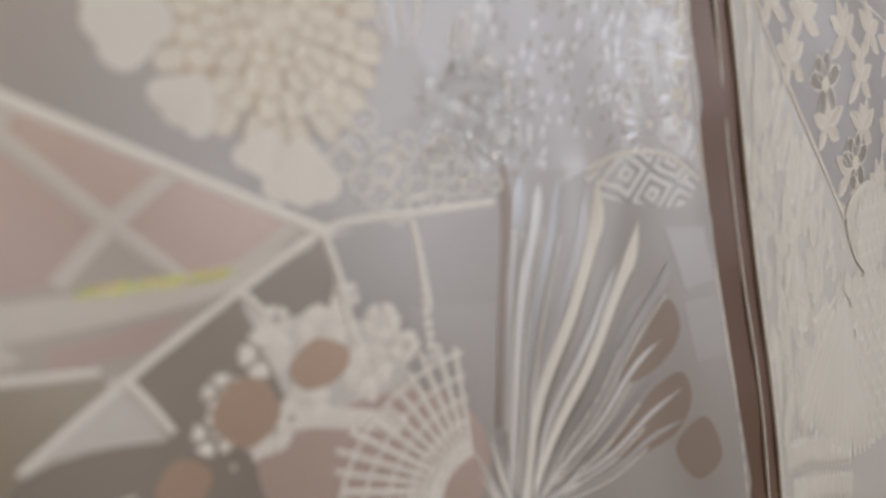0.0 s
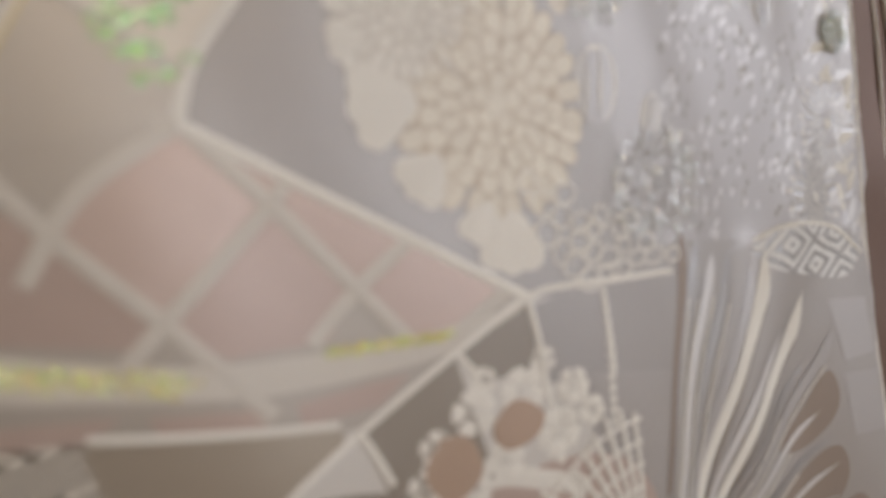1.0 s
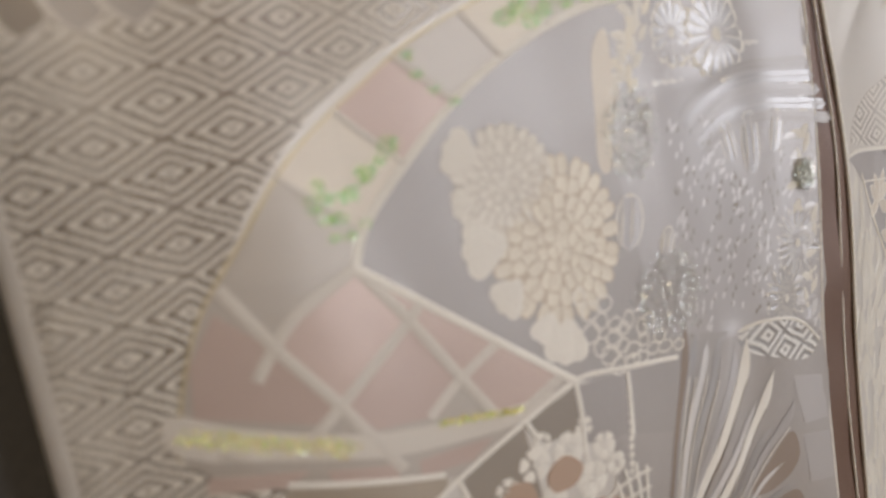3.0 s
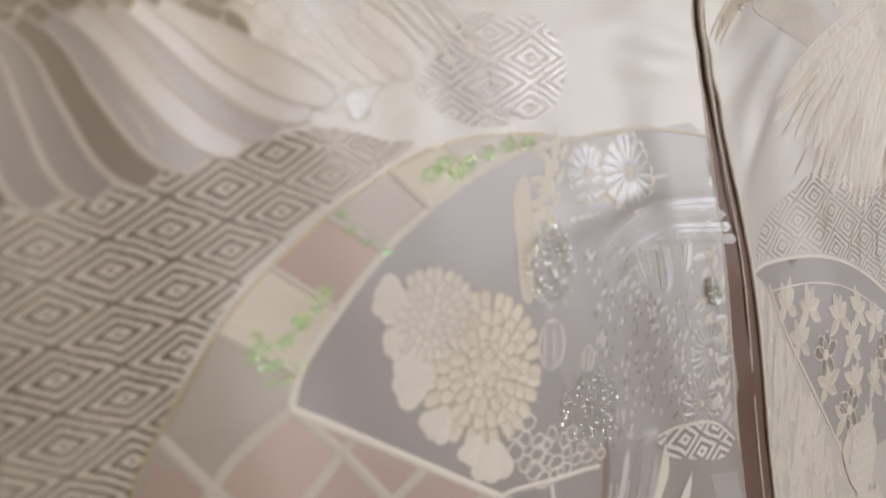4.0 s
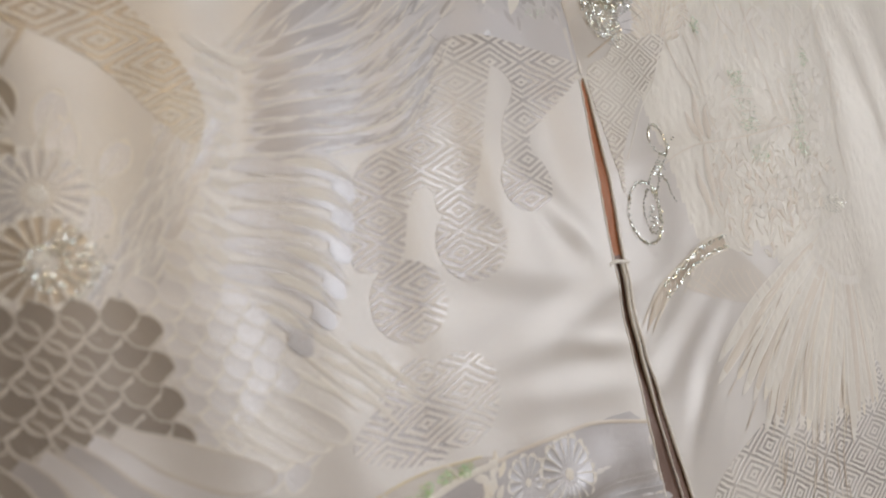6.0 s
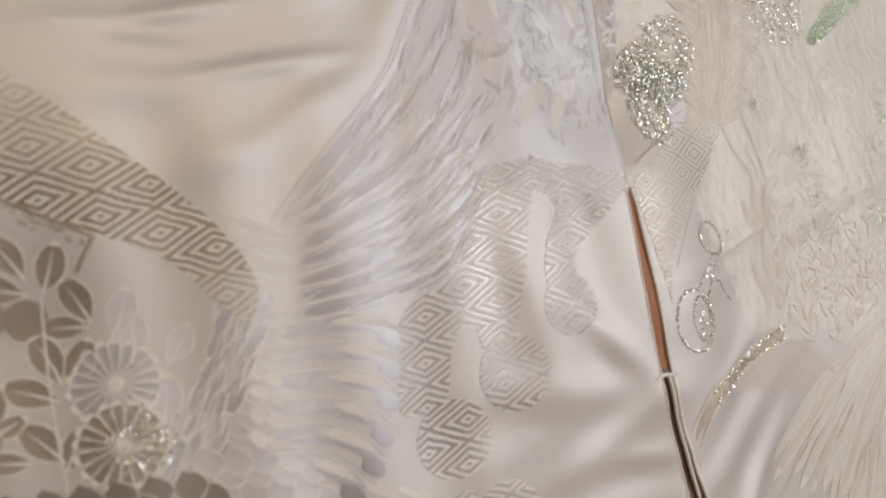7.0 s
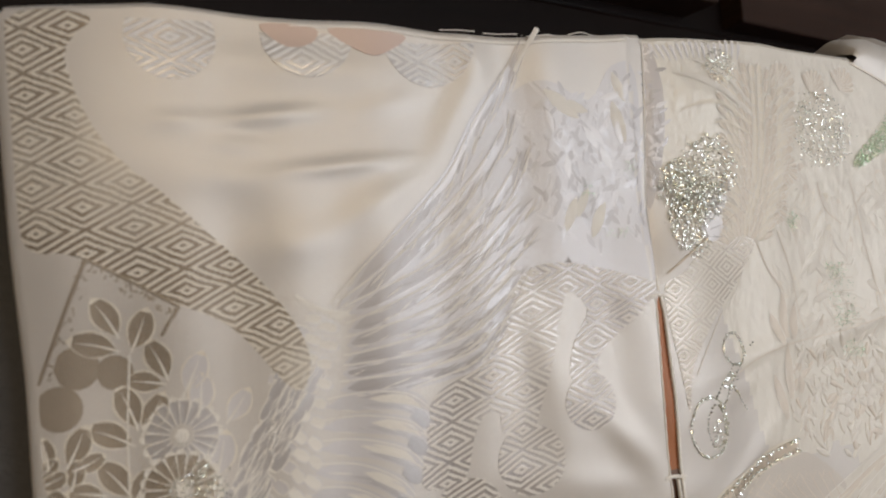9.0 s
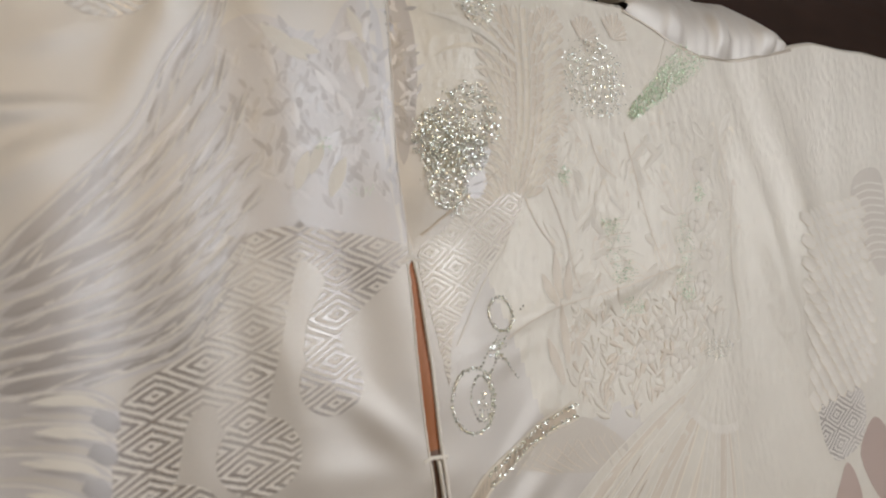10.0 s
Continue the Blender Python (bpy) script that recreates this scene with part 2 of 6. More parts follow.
def box(name, x0, x1, y0, y1, z0, z1, material, parent=None, label="", bevel=0.004):
    bm = bmesh.new()
    bmesh.ops.create_cube(bm, size=1)
    for v in bm.verts:
        v.co = ((x0 + x1) / 2 + v.co.x * (x1 - x0), (y0 + y1) / 2 + v.co.y * (y1 - y0), (z0 + z1) / 2 + v.co.z * (z1 - z0))
    if bevel:
        bmesh.ops.bevel(bm, geom=bm.edges[:], offset=bevel, segments=2, affect="EDGES", profile=0.6)
    me = bpy.data.meshes.new(name)
    bm.to_mesh(me)
    bm.free()
    me.materials.append(material)
    ob = new(name, me)
    ob.parent = parent
    if label:
        tagged(ob, label)
    return ob


def ease(a, b, x):
    f = min(1.0, max(0.0, (x - a) / (b - a)))
    return f * f * (3 - 2 * f)


def hump(x, z, cx, cz, lx, lz, turn=0.0):
    """A soft ridge round (cx, cz), lx long and lz wide, turned by degrees."""
    c, s = math.cos(radians(turn)), math.sin(radians(turn))
    p, q = (x - cx) * c + (z - cz) * s, -(x - cx) * s + (z - cz) * c
    return math.exp(-((p / lx) ** 2) - (q / lz) ** 2)


# ridges of the hanging cloth: x, z, length, width, turn, height
RIDGES = [
    (-0.213, 1.7505, 0.024, 0.0042, 5, 0.0024), (-0.180, 1.7235, 0.032, 0.0042, 4, 0.0024), (-0.255, 1.7490, 0.014, 0.0045, 0, 0.0012), (-0.232, 1.7370, 0.018, 0.0045, -12, 0.0013),
    (-0.150, 1.7560, 0.018, 0.0060, 14, 0.0013), (-0.165, 1.7020, 0.030, 0.0080, 28, 0.0018), (-0.235, 1.7200, 0.030, 0.0110, -10, 0.0018), (-0.205, 1.6850, 0.024, 0.0100, 12, 0.0018),
    (-0.190, 1.7750, 0.050, 0.0100, -6, 0.0020), (-0.112, 1.7520, 0.040, 0.0090, 60, 0.0022), (-0.105, 1.7860, 0.010, 0.0200, 20, 0.0024), (-0.060, 1.7750, 0.014, 0.0300, 5, 0.0022),
    (-0.050, 1.5340, 0.060, 0.0120, -14, 0.0023), (-0.060, 1.4970, 0.065, 0.0130, 5, 0.0018), (-0.045, 1.4700, 0.050, 0.0090, -8, 0.0014), (-0.095, 1.5150, 0.030, 0.0120, 10, 0.0016),
    (-0.030, 1.5600, 0.034, 0.0090, -52, 0.0031), (0.050, 1.4840, 0.045, 0.0090, 34, 0.0029), (0.046, 1.4460, 0.030, 0.0070, 58, 0.0024), (0.060, 1.4550, 0.035, 0.0070, 48, 0.0031),
    (0.045, 1.5150, 0.045, 0.0060, 40, 0.0020), (0.055, 1.5900, 0.045, 0.0060, 12, 0.0020), (0.052, 1.5720, 0.030, 0.0050, 14, 0.0018), (0.110, 1.6000, 0.060, 0.0060, 15, 0.0020),
    (0.160, 1.5980, 0.050, 0.0060, 12, 0.0024), (-0.025, 1.6500, 0.012, 0.0350, 20, 0.0019), (-0.060, 1.4200, 0.050, 0.0080, 12, 0.0020), (-0.045, 1.2800, 0.012, 0.0600, -25, 0.0027),
    (-0.075, 1.6100, 0.010, 0.0400, 10, 0.0015), (-0.024, 1.5120, 0.030, 0.0100, 18, 0.0023), (-0.020, 1.4900, 0.026, 0.0070, -12, 0.0015), (-0.030, 1.5600, 0.090, 0.0460, 0, 0.0031), (0.310, 1.5900, 0.014, 0.1400, 14, 0.0050), (0.350, 1.6000, 0.020, 0.1500, 14, 0.0070), (0.055, 1.7580, 0.024, 0.0140, -20, 0.0030),
]


def drape(x, z):
    """How far the cloth lies behind the plane y = 0."""
    # left of a soft upright fold the sleeve turns away
    fold = -0.288 + 0.034 * ease(1.70, 1.62, z)
    y = 0.0022 * math.log1p(math.exp((fold - x) / 0.010))
    y += 0.0012 * math.sin(x * 48 + 1.2 * math.sin(z * 9)) * ease(0.05, -0.05, abs(x) - 0.36)
    y += 0.0010 * math.sin(z * 31 + x * 17)
    calm = 1.0 - 0.75 * ease(1.69, 1.73, z) * ease(-0.07, -0.12, x) - 0.6 * ease(1.57, 1.53, z) * ease(-0.12, -0.09, x) * ease(1.44, 1.47, z)
    y += 0.0010 * math.sin(x * 122 + 1.7 * math.sin(z * 9.5) + z * 7) * ((calm - 0.7 * ease(1.47, 1.43, z) * ease(-0.09, -0.12, x)) if x < 0 else 0.35)
    seam = 0.002 + 0.0645 * (z - 1.640)
    if x > seam and z > 1.62:
        y += 0.0085 * ease(1.64, 1.68, z) * math.exp(-(x - seam) / 0.013)
    for cx, cz, lx, lz, turn, high in RIDGES:
        if abs(x - cx) < 0.2 and abs(z - cz) < 0.35:
            y -= high * hump(x, z, cx, cz, lx, lz, turn)
    # the cloth stands forward where sleeve and body meet
    return y - 0.009 * math.exp(-((x - 0.018) / 0.032) ** 2) * ease(1.70, 1.64, z)


def hang(x, z):
    """Where a spot of the pattern hangs: the lower sleeve is drawn out down and to the side."""
    d, left = 1.475 - z, -0.09 - x
    d, left = 0.5 * (d + math.sqrt(d * d + 0.0004)), 0.5 * (left + math.sqrt(left * left + 0.0004))
    return x - 0.28 * left * ease(1.50, 1.42, z), z - 0.27 * d


def on(x, z, lift=0.0):
    x, z = hang(x, z)
    x = max(x, -0.3265)
    return (x, drape(x, z) - 0.58 * lift, z)


# how much of the full padding the flat-lying embroidery keeps
PAD = 0.17
PROFILES = {
    "leaf": lambda s: math.sin(math.pi * min(1, s * 0.98 + 0.02)) ** 0.8,
    "petal": lambda s: (0.25 + 0.75 * s ** 0.8) * math.sqrt(max(0.0, 1 - max(0, (s - 0.6) / 0.4) ** 2)),
    "feather": lambda s: (0.55 + 0.45 * ease(0, 0.35, s)) * math.sqrt(max(0.0, 1 - max(0, (s - 0.66) / 0.34) ** 2)),
    "flight": lambda s: (0.30 + 0.70 * ease(0, 0.65, s)) * (1 - ease(0.74, 1.0, s)) ** 0.7,
    "scallop": lambda s: (0.72 + 0.28 * ease(0, 0.45, s)) * math.sqrt(max(0.0, 1 - max(0, (s - 0.45) / 0.55) ** 2)),
    "pointed": lambda s: (0.5 + 0.5 * ease(0, 0.3, s)) * (1 - ease(0.55, 1.0, s)) ** 0.8,
    "blade": lambda s: (1 - s) ** 0.7 * (0.6 + 0.4 * ease(0, 0.2, s)),
    "oval": lambda s: math.sqrt(max(0.0, 1 - (2 * s - 1) ** 2)),
    "band": lambda s: 1.0,
}


def piece(name, mats, parent, x, z, angle, long, wide, shape="petal", thick=0.0012, bend=0.0, rim=False, lift=0.0004, cuts=8, sink=False):
    """A padded embroidered piece that starts at (x, z) and points along the angle; bend: degrees that it turns on its way."""
    w = PROFILES[shape]
    pad = PAD if x < 0.004 else 0.15
    thick, lift = thick * pad, 0.0003 + max(0.0, lift - 0.0003) * 0.2
    edge = 0.78 if wide < 0.008 or shape == "feather" else 0.85
    verts, faces, slots = [], [], []
    cross = [(-1, 0.0), (-edge - (1 - edge) * 0.45, 1.0), (-edge, 0.3), (0, 0.45), (edge, 0.3), (edge + (1 - edge) * 0.45, 1.0), (1, 0.0)] if rim else [(-1, 0.0), (-0.75, 0.62), (-0.3, 0.96), (0.3, 0.96), (0.75, 0.62), (1, 0.0)]
    m = len(cross)
    px, pz = x, z
    for i in range(cuts + 1):
        before, s = 1 - (1 - max(0, i - 1) / cuts) ** 1.5, 1 - (1 - i / cuts) ** 1.5
        a = radians(angle + bend * s)
        px += math.cos(a) * long * (s - before)
        pz += math.sin(a) * long * (s - before)
        half = max(0.00008, w(s) * wide / 2)
        end = min(1.0, 4 * s + 0.25, 5 * (1 - s) + 0.1)
        for v, h in cross:
            qx, qz = px - math.sin(a) * half * v, pz + math.cos(a) * half * v
            verts.append(on(qx, qz, -0.0002 if sink and h == 0 else lift + thick * h * end))
    for i in range(cuts):
        for j in range(m - 1):
            k = i * m + j
            faces.append((k, k + 1, k + m + 1, k + m))
            slots.append(1 if rim and (j in (0, 1, m - 3, m - 2) or i >= cuts - 2) else 0)
    return raw(name, verts, faces, mats, parent, slots=slots if rim else None)


def cord(name, material, parent, points, wide=0.0016, high=0.0009, lift=0.0005, closed=False, label=""):
    """A couched cord along a smooth line through a few points."""
    pts = spline(points, 6, closed)
    high, wide = high * 0.30, wide * 0.85
    verts, faces = [], []
    prof = [(-0.5, 0.0), (-0.35, 0.7), (0.0, 1.0), (0.35, 0.7), (0.5, 0.0)]
    n = len(pts)
    for i, (x, z) in enumerate(pts):
        a, b = (pts[(i - 1) % n], pts[(i + 1) % n]) if closed else (pts[max(0, i - 1)], pts[min(n - 1, i + 1)])
        d = math.hypot(b[0] - a[0], b[1] - a[1]) or 1.0
        nx, nz = -(b[1] - a[1]) / d, (b[0] - a[0]) / d
        for o, h in prof:
            verts.append(on(x + nx * o * wide, z + nz * o * wide, lift + high * h))
    for i in range(n if closed else n - 1):
        for j in range(4):
            k, q = i * 5 + j, ((i + 1) % n) * 5 + j
            faces.append((k, k + 1, q + 1, q))
    return raw(name, verts, faces, material, parent, label)


def strip(name, material, parent, points, w0, w1, side=0.0, taper=0.3, lift=0.0005, start=0.0, stop=1.0, high=0.00015):
    """A flat-stitched band along a line of points: its width goes from w0 to w1 and tapers at the end; side shifts it across."""
    pts = spline(points, 10)
    n = len(pts)
    verts, faces = [], []
    a0, b0 = int(start * (n - 1)), max(int(start * (n - 1)) + 2, int(stop * (n - 1)))
    for i in range(a0, b0 + 1):
        x, z = pts[i]
        a, b = pts[max(0, i - 1)], pts[min(n - 1, i + 1)]
        d = math.hypot(b[0] - a[0], b[1] - a[1]) or 1.0
        nx, nz = -(b[1] - a[1]) / d, (b[0] - a[0]) / d
        full = w0 + (w1 - w0) * i / (n - 1)
        s = (i - a0) / (b0 - a0)
        w = full * max(0.02, 1 - ease(1 - taper, 1.0, s) ** 1.2) * (1.0 if start == 0 else ease(-0.05, 0.25, s))
        for o, h in ((-0.5, 0.0), (-0.3, 1.0), (0.3, 1.0), (0.5, 0.0)):
            q = o * w + side * full
            verts.append(on(x + nx * q, z + nz * q, lift + high * h))
    for i in range(b0 - a0):
        for j in range(3):
            k = i * 4 + j
            faces.append((k, k + 1, k + 5, k + 4))
    return raw(name, verts, faces, material, parent)


def spline(points, steps, closed=False):
    """Catmull-Rom through the points."""
    n, out = len(points), []
    if n == 2 and not closed:
        return [(points[0][0] + (points[1][0] - points[0][0]) * i / 12, points[0][1] + (points[1][1] - points[0][1]) * i / 12) for i in range(13)]
    for i in range(n if closed else n - 1):
        p = [points[(i + k) % n] if closed else points[min(n - 1, max(0, i + k))] for k in (-1, 0, 1, 2)]
        for j in range(steps):
            t = j / steps
            out.append(tuple(0.5 * (2 * p[1][k] + (p[2][k] - p[0][k]) * t + (2 * p[0][k] - 5 * p[1][k] + 4 * p[2][k] - p[3][k]) * t * t
                                    + (3 * p[1][k] - p[0][k] - 3 * p[2][k] + p[3][k]) * t ** 3) for k in (0, 1)))
    if not closed:
        out.append(points[-1])
    return out


def inside(x, z, poly):
    hit, j = False, len(poly) - 1
    for i in range(len(poly)):
        (a, b), (c, d) = poly[i], poly[j]
        if (b > z) != (d > z) and x < (c - a) * (z - b) / (d - b) + a:
            hit = not hit
        j = i
    return hit


def patch(name, material, parent, outline, lift=0.0006, label="", smooth=5, grid=0.005):
    """A woven or applied field with the given outline, which follows the cloth and has a turned-in edge."""
    edge = spline(outline, smooth, True) if smooth > 1 else [
        (a + (c - a) * i / 6, b + (d - b) * i / 6) for (a, b), (c, d) in zip(outline, outline[1:] + outline[:1]) for i in range(6)]
    n = len(edge)
    pts = [Vector(p) for p in edge]
    x0, x1 = min(p[0] for p in edge), max(p[0] for p in edge)
    z0, z1 = min(p[1] for p in edge), max(p[1] for p in edge)
    z = z0 + grid * 0.5
    while z < z1:
        x = x0 + grid * 0.5
        while x < x1:
            if inside(x, z, edge) and min((x - a) ** 2 + (z - b) ** 2 for a, b in edge) > (grid * 0.4) ** 2:
                pts.append(Vector((x, z)))
            x += grid
        z += grid
    got = geometry.delaunay_2d_cdt(pts, [(i, (i + 1) % n) for i in range(n)], [], 1, 1e-6)
    verts = [on(p.x, p.y, lift) for p in got[0]]
    faces = [tuple(f) for f in got[2]]
    faces = [f if (got[0][f[1]] - got[0][f[0]]).cross(got[0][f[2]] - got[0][f[0]]) > 0 else f[::-1] for f in faces]
    base = len(verts)
    verts += [on(a, b, -0.0003) for a, b in edge]
    tops = len(verts)
    verts += [on(a, b, lift) for a, b in edge]
    for i in range(n):
        j = (i + 1) % n
        faces.append((base + i, base + j, tops + j, tops + i))
    return raw(name, verts, faces, material, parent, label)


def disc(cx, cz, r, top=None, n=16):
    pts = [(cx + r * math.cos(2 * math.pi * i / n), cz + r * math.sin(2 * math.pi * i / n)) for i in range(n)]
    return [(x, min(z, top)) for x, z in pts] if top else pts


def sparkle(name, material, parent, spots, count, size, seed, label, high=0.003):
    """Loose loops of cut tinsel: tiny foil strips that lie all ways; spots are x, z, radii along x and z."""
    rng = random.Random(seed)
    verts, faces = [], []
    for cx, cz, rx, rz in spots:
        for _ in range(count):
            a, r = rng.uniform(0, 6.283), abs(math.sqrt(rng.random()) * 0.98 + rng.gauss(0.0, 0.09))
            c = Vector(on(cx + rx * r * math.cos(a), cz + rz * r * math.sin(a), 0.0008 + rng.random() * high))
            turn = Euler((rng.gauss(0.0, 0.25), rng.gauss(0.3, 0.5), rng.gauss(0.22, 0.32))).to_matrix()
            lx, lz = size * rng.uniform(0.6, 1.3), size * rng.uniform(0.35, 0.6)
            k = len(verts)
            for dx, dy, dz in ((-1, 0, -1), (0, 0.35, -1), (1, 0, -1), (1, 0, 1), (0, 0.35, 1), (-1, 0, 1)):
                verts.append(tuple(c + turn @ Vector((dx * lx / 2, dy * lz, dz * lz / 2))))
            faces += [(k, k + 1, k + 4, k + 5), (k + 1, k + 2, k + 3, k + 4)]
    return tagged(raw(name, verts, faces, material, parent, label, smooth=False), kind="stuff")


def beads(name, material, parent, lines, gap_between, r, label):
    """Rows of tiny round tinsel beads along closed or open lines of points."""
    verts, faces = [], []
    rng = random.Random(9)
    for pts in lines:
        run = 0.0
        for (a, b), (c, d) in zip(pts, pts[1:]):
            run += math.hypot(c - a, d - b)
            if run < gap_between:
                continue
            run = 0.0
            q = r * rng.uniform(0.6, 1.25)
            x, y, z = on(c + rng.uniform(-1, 1) * r * 0.5, d + rng.uniform(-1, 1) * r * 0.5, q * 0.6)
            k = len(verts)
            verts += [(x, y - q, z)] + [(x + q * math.cos(1.047 * i), y, z + q * math.sin(1.047 * i)) for i in range(6)]
            faces += [(k, k + 1 + (i + 1) % 6, k + 1 + i) for i in range(6)]
    return tagged(raw(name, verts, faces, material, parent, label, smooth=False), kind="stuff")


# ---- the room ----
def room():
    wall_turn = Matrix.Translation((-0.39, 0.045, 0)) @ pose(0, 0, 0, 0, 0, 14)

    def along(name, s0, s1, d0, d1, z0, z1, material, label, category, bevel=0.003):
        ob = tagged(box(name, s0, s1, d0, d1, z0, z1, material, None, label, bevel), category=category, kind="structure")
        ob.matrix_world = wall_turn
        return ob

    along("wall_north", -2.6, 3.4, 0.012, 0.14, -0.02, 2.45, GREYWALL, "grey plastered wall behind the hanging robe", "wall", 0)
    along("trim_rail", -2.6, 3.4, 0.0, 0.010, 1.781, 1.885, DARKWOOD, "dark stained wooden rail along the grey wall", "wall rail")
    along("trim_lintel_1", 0.34, 0.635, -0.035, 0.010, 1.897, 2.08, BROWNWOOD, "dark wooden lintel board above the wall rail", "lintel")
    along("trim_lintel_2", 0.70, 3.4, -0.020, 0.010, 1.893, 2.08, BROWNWOOD, "dark wooden lintel board above the wall rail", "lintel")
    along("trim_frieze", -2.6, 3.4, 0.005, 0.0115, 1.887, 2.44, DARKWOOD, "dark wooden boarding above the wall rail", "boarding")
    shell = [
        ("floor", -2.7, 3.3, -2.95, 1.2, -0.12, -0.02, FLOORWOOD, "brown wooden floorboards", "floor"),
        ("ceiling", -2.7, 3.3, -2.95, 1.2, 2.45, 2.55, WHITEWALL, "plain pale ceiling", "ceiling"),
        ("wall_west", -2.7, -2.6, -2.85, 1.2, -0.02, 2.45, TANWALL, "warm tan plaster wall", "wall"),
        ("wall_east", 3.2, 3.3, -2.85, 1.2, -0.02, 2.45, SANDWALL, "sand-coloured plaster wall", "wall"),
    ]
    for name, x0, x1, y0, y1, z0, z1, material, label, category in shell:
        tagged(box(name, x0, x1, y0, y1, z0, z1, material, None, label, 0), category=category, kind="structure")
    # the wall behind the camera, with an opening for the paper window
    wx0, wx1, wz0, wz1 = 0.75, 2.75, 0.75, 2.35
    south = tagged(new("wall_south"), "tan plaster wall round a papered window", "wall", kind="structure")
    for x0, x1, z0, z1 in ((-2.6, wx0, -0.02, 2.45), (wx1, 3.2, -0.02, 2.45), (wx0, wx1, -0.02, wz0), (wx0, wx1, wz1, 2.45)):
        box("wall_panel", x0, x1, -2.95, -2.85, z0, z1, TANWALL, south, bevel=0)
    window = tagged(new("window_1"), "paper window with a dark wooden lattice", "window", kind="structure")
    box("paper", wx0, wx1, -2.93, -2.925, wz0, wz1, PAPER, window, "glowing white paper", 0)
    for i in range(6):
        x = wx0 + (wx1 - wx0) * i / 5
        box("lattice_bar", x - 0.012, x + 0.012, -2.922, -2.90, wz0, wz1, DARKWOOD, window, bevel=0.002)
    for i in range(5):
        z = wz0 + (wz1 - wz0) * i / 4
        box("lattice_bar", wx0, wx1, -2.899, -2.88, z - 0.012, z + 0.012, DARKWOOD, window, bevel=0.002)
    # the ceiling lamp
    lamp = tagged(new("ceiling_lamp"), "round warm white ceiling lamp", "lamp")
    bm = bmesh.new()
    bmesh.ops.create_uvsphere(bm, u_segments=24, v_segments=12, radius=0.24)
    for v in bm.verts:
        v.co = (v.co.x - 0.35, v.co.y - 1.70, 2.40 + v.co.z * 0.22)
    me = bpy.data.meshes.new("shade")
    bm.to_mesh(me)
    bm.free()
    me.materials.append(LAMPGLASS)
    new("shade", me).parent = lamp
    bm = bmesh.new()
    bmesh.ops.create_cone(bm, cap_ends=True, segments=24, radius1=0.26, radius2=0.20, depth=0.05)
    for v in bm.verts:
        v.co = (v.co.x - 0.35, v.co.y - 1.70, 2.425 + v.co.z)
    me = bpy.data.meshes.new("mount")
    bm.to_mesh(me)
    bm.free()
    me.materials.append(DARKWOOD)
    new("mount", me).parent = lamp


room()

# ---- the robe ----
LEFT, SLEEVE_LOW, BODY_LOW, RIGHT = -0.327, 1.02, 0.22, 0.525
robe = tagged(new("kimono"), "ivory silk kimono with raised embroidery, hanging from a pole", "kimono")


EDGE = [(-0.335, 1.802), (-0.266, 1.803), (-0.22, 1.800), (-0.167, 1.797), (-0.102, 1.792), (-0.066, 1.7905), (-0.028, 1.794), (0.06, 1.7945), (0.085, 1.7935), (0.123, 1.789), (0.159, 1.787), (0.186, 1.784), (0.222, 1.765), (0.253, 1.753), (0.294, 1.749),
        (0.339, 1.756), (0.392, 1.762), (0.50, 1.751), (0.90, 1.69)]


def top(x):
    """The height of the robe's upper edge, which dips at the neck."""
    for (a, p), (b, q) in zip(EDGE, EDGE[1:]):
        if x <= b:
            return p + (q - p) * max(0.0, (x - a) / (b - a)) + 0.0006 * math.sin(x * 70)
    return EDGE[-1][1]


def hem(z):
    """The sleeve's edge beside the open slit."""
    if z > 1.637:
        return 0.002 + 0.0645 * (z - 1.640)
    return -0.0040 * ease(1.640, 1.560, z) * ease(1.46, 1.53, z)


def gap(z):
    """The body's edge beside the open slit under the arm."""
    if z > 1.637:
        return 0.0024 + 0.0645 * (z - 1.640)
    if z > 1.531:
        return 0.0024 + 0.0010 * ease(1.637, 1.625, z) - 0.0012 * ease(1.62, 1.531, z)
    return 0.0022 + 0.0018 * ease(1.531, 1.46, z) + 0.0190 * ease(1.531, 1.33, z)


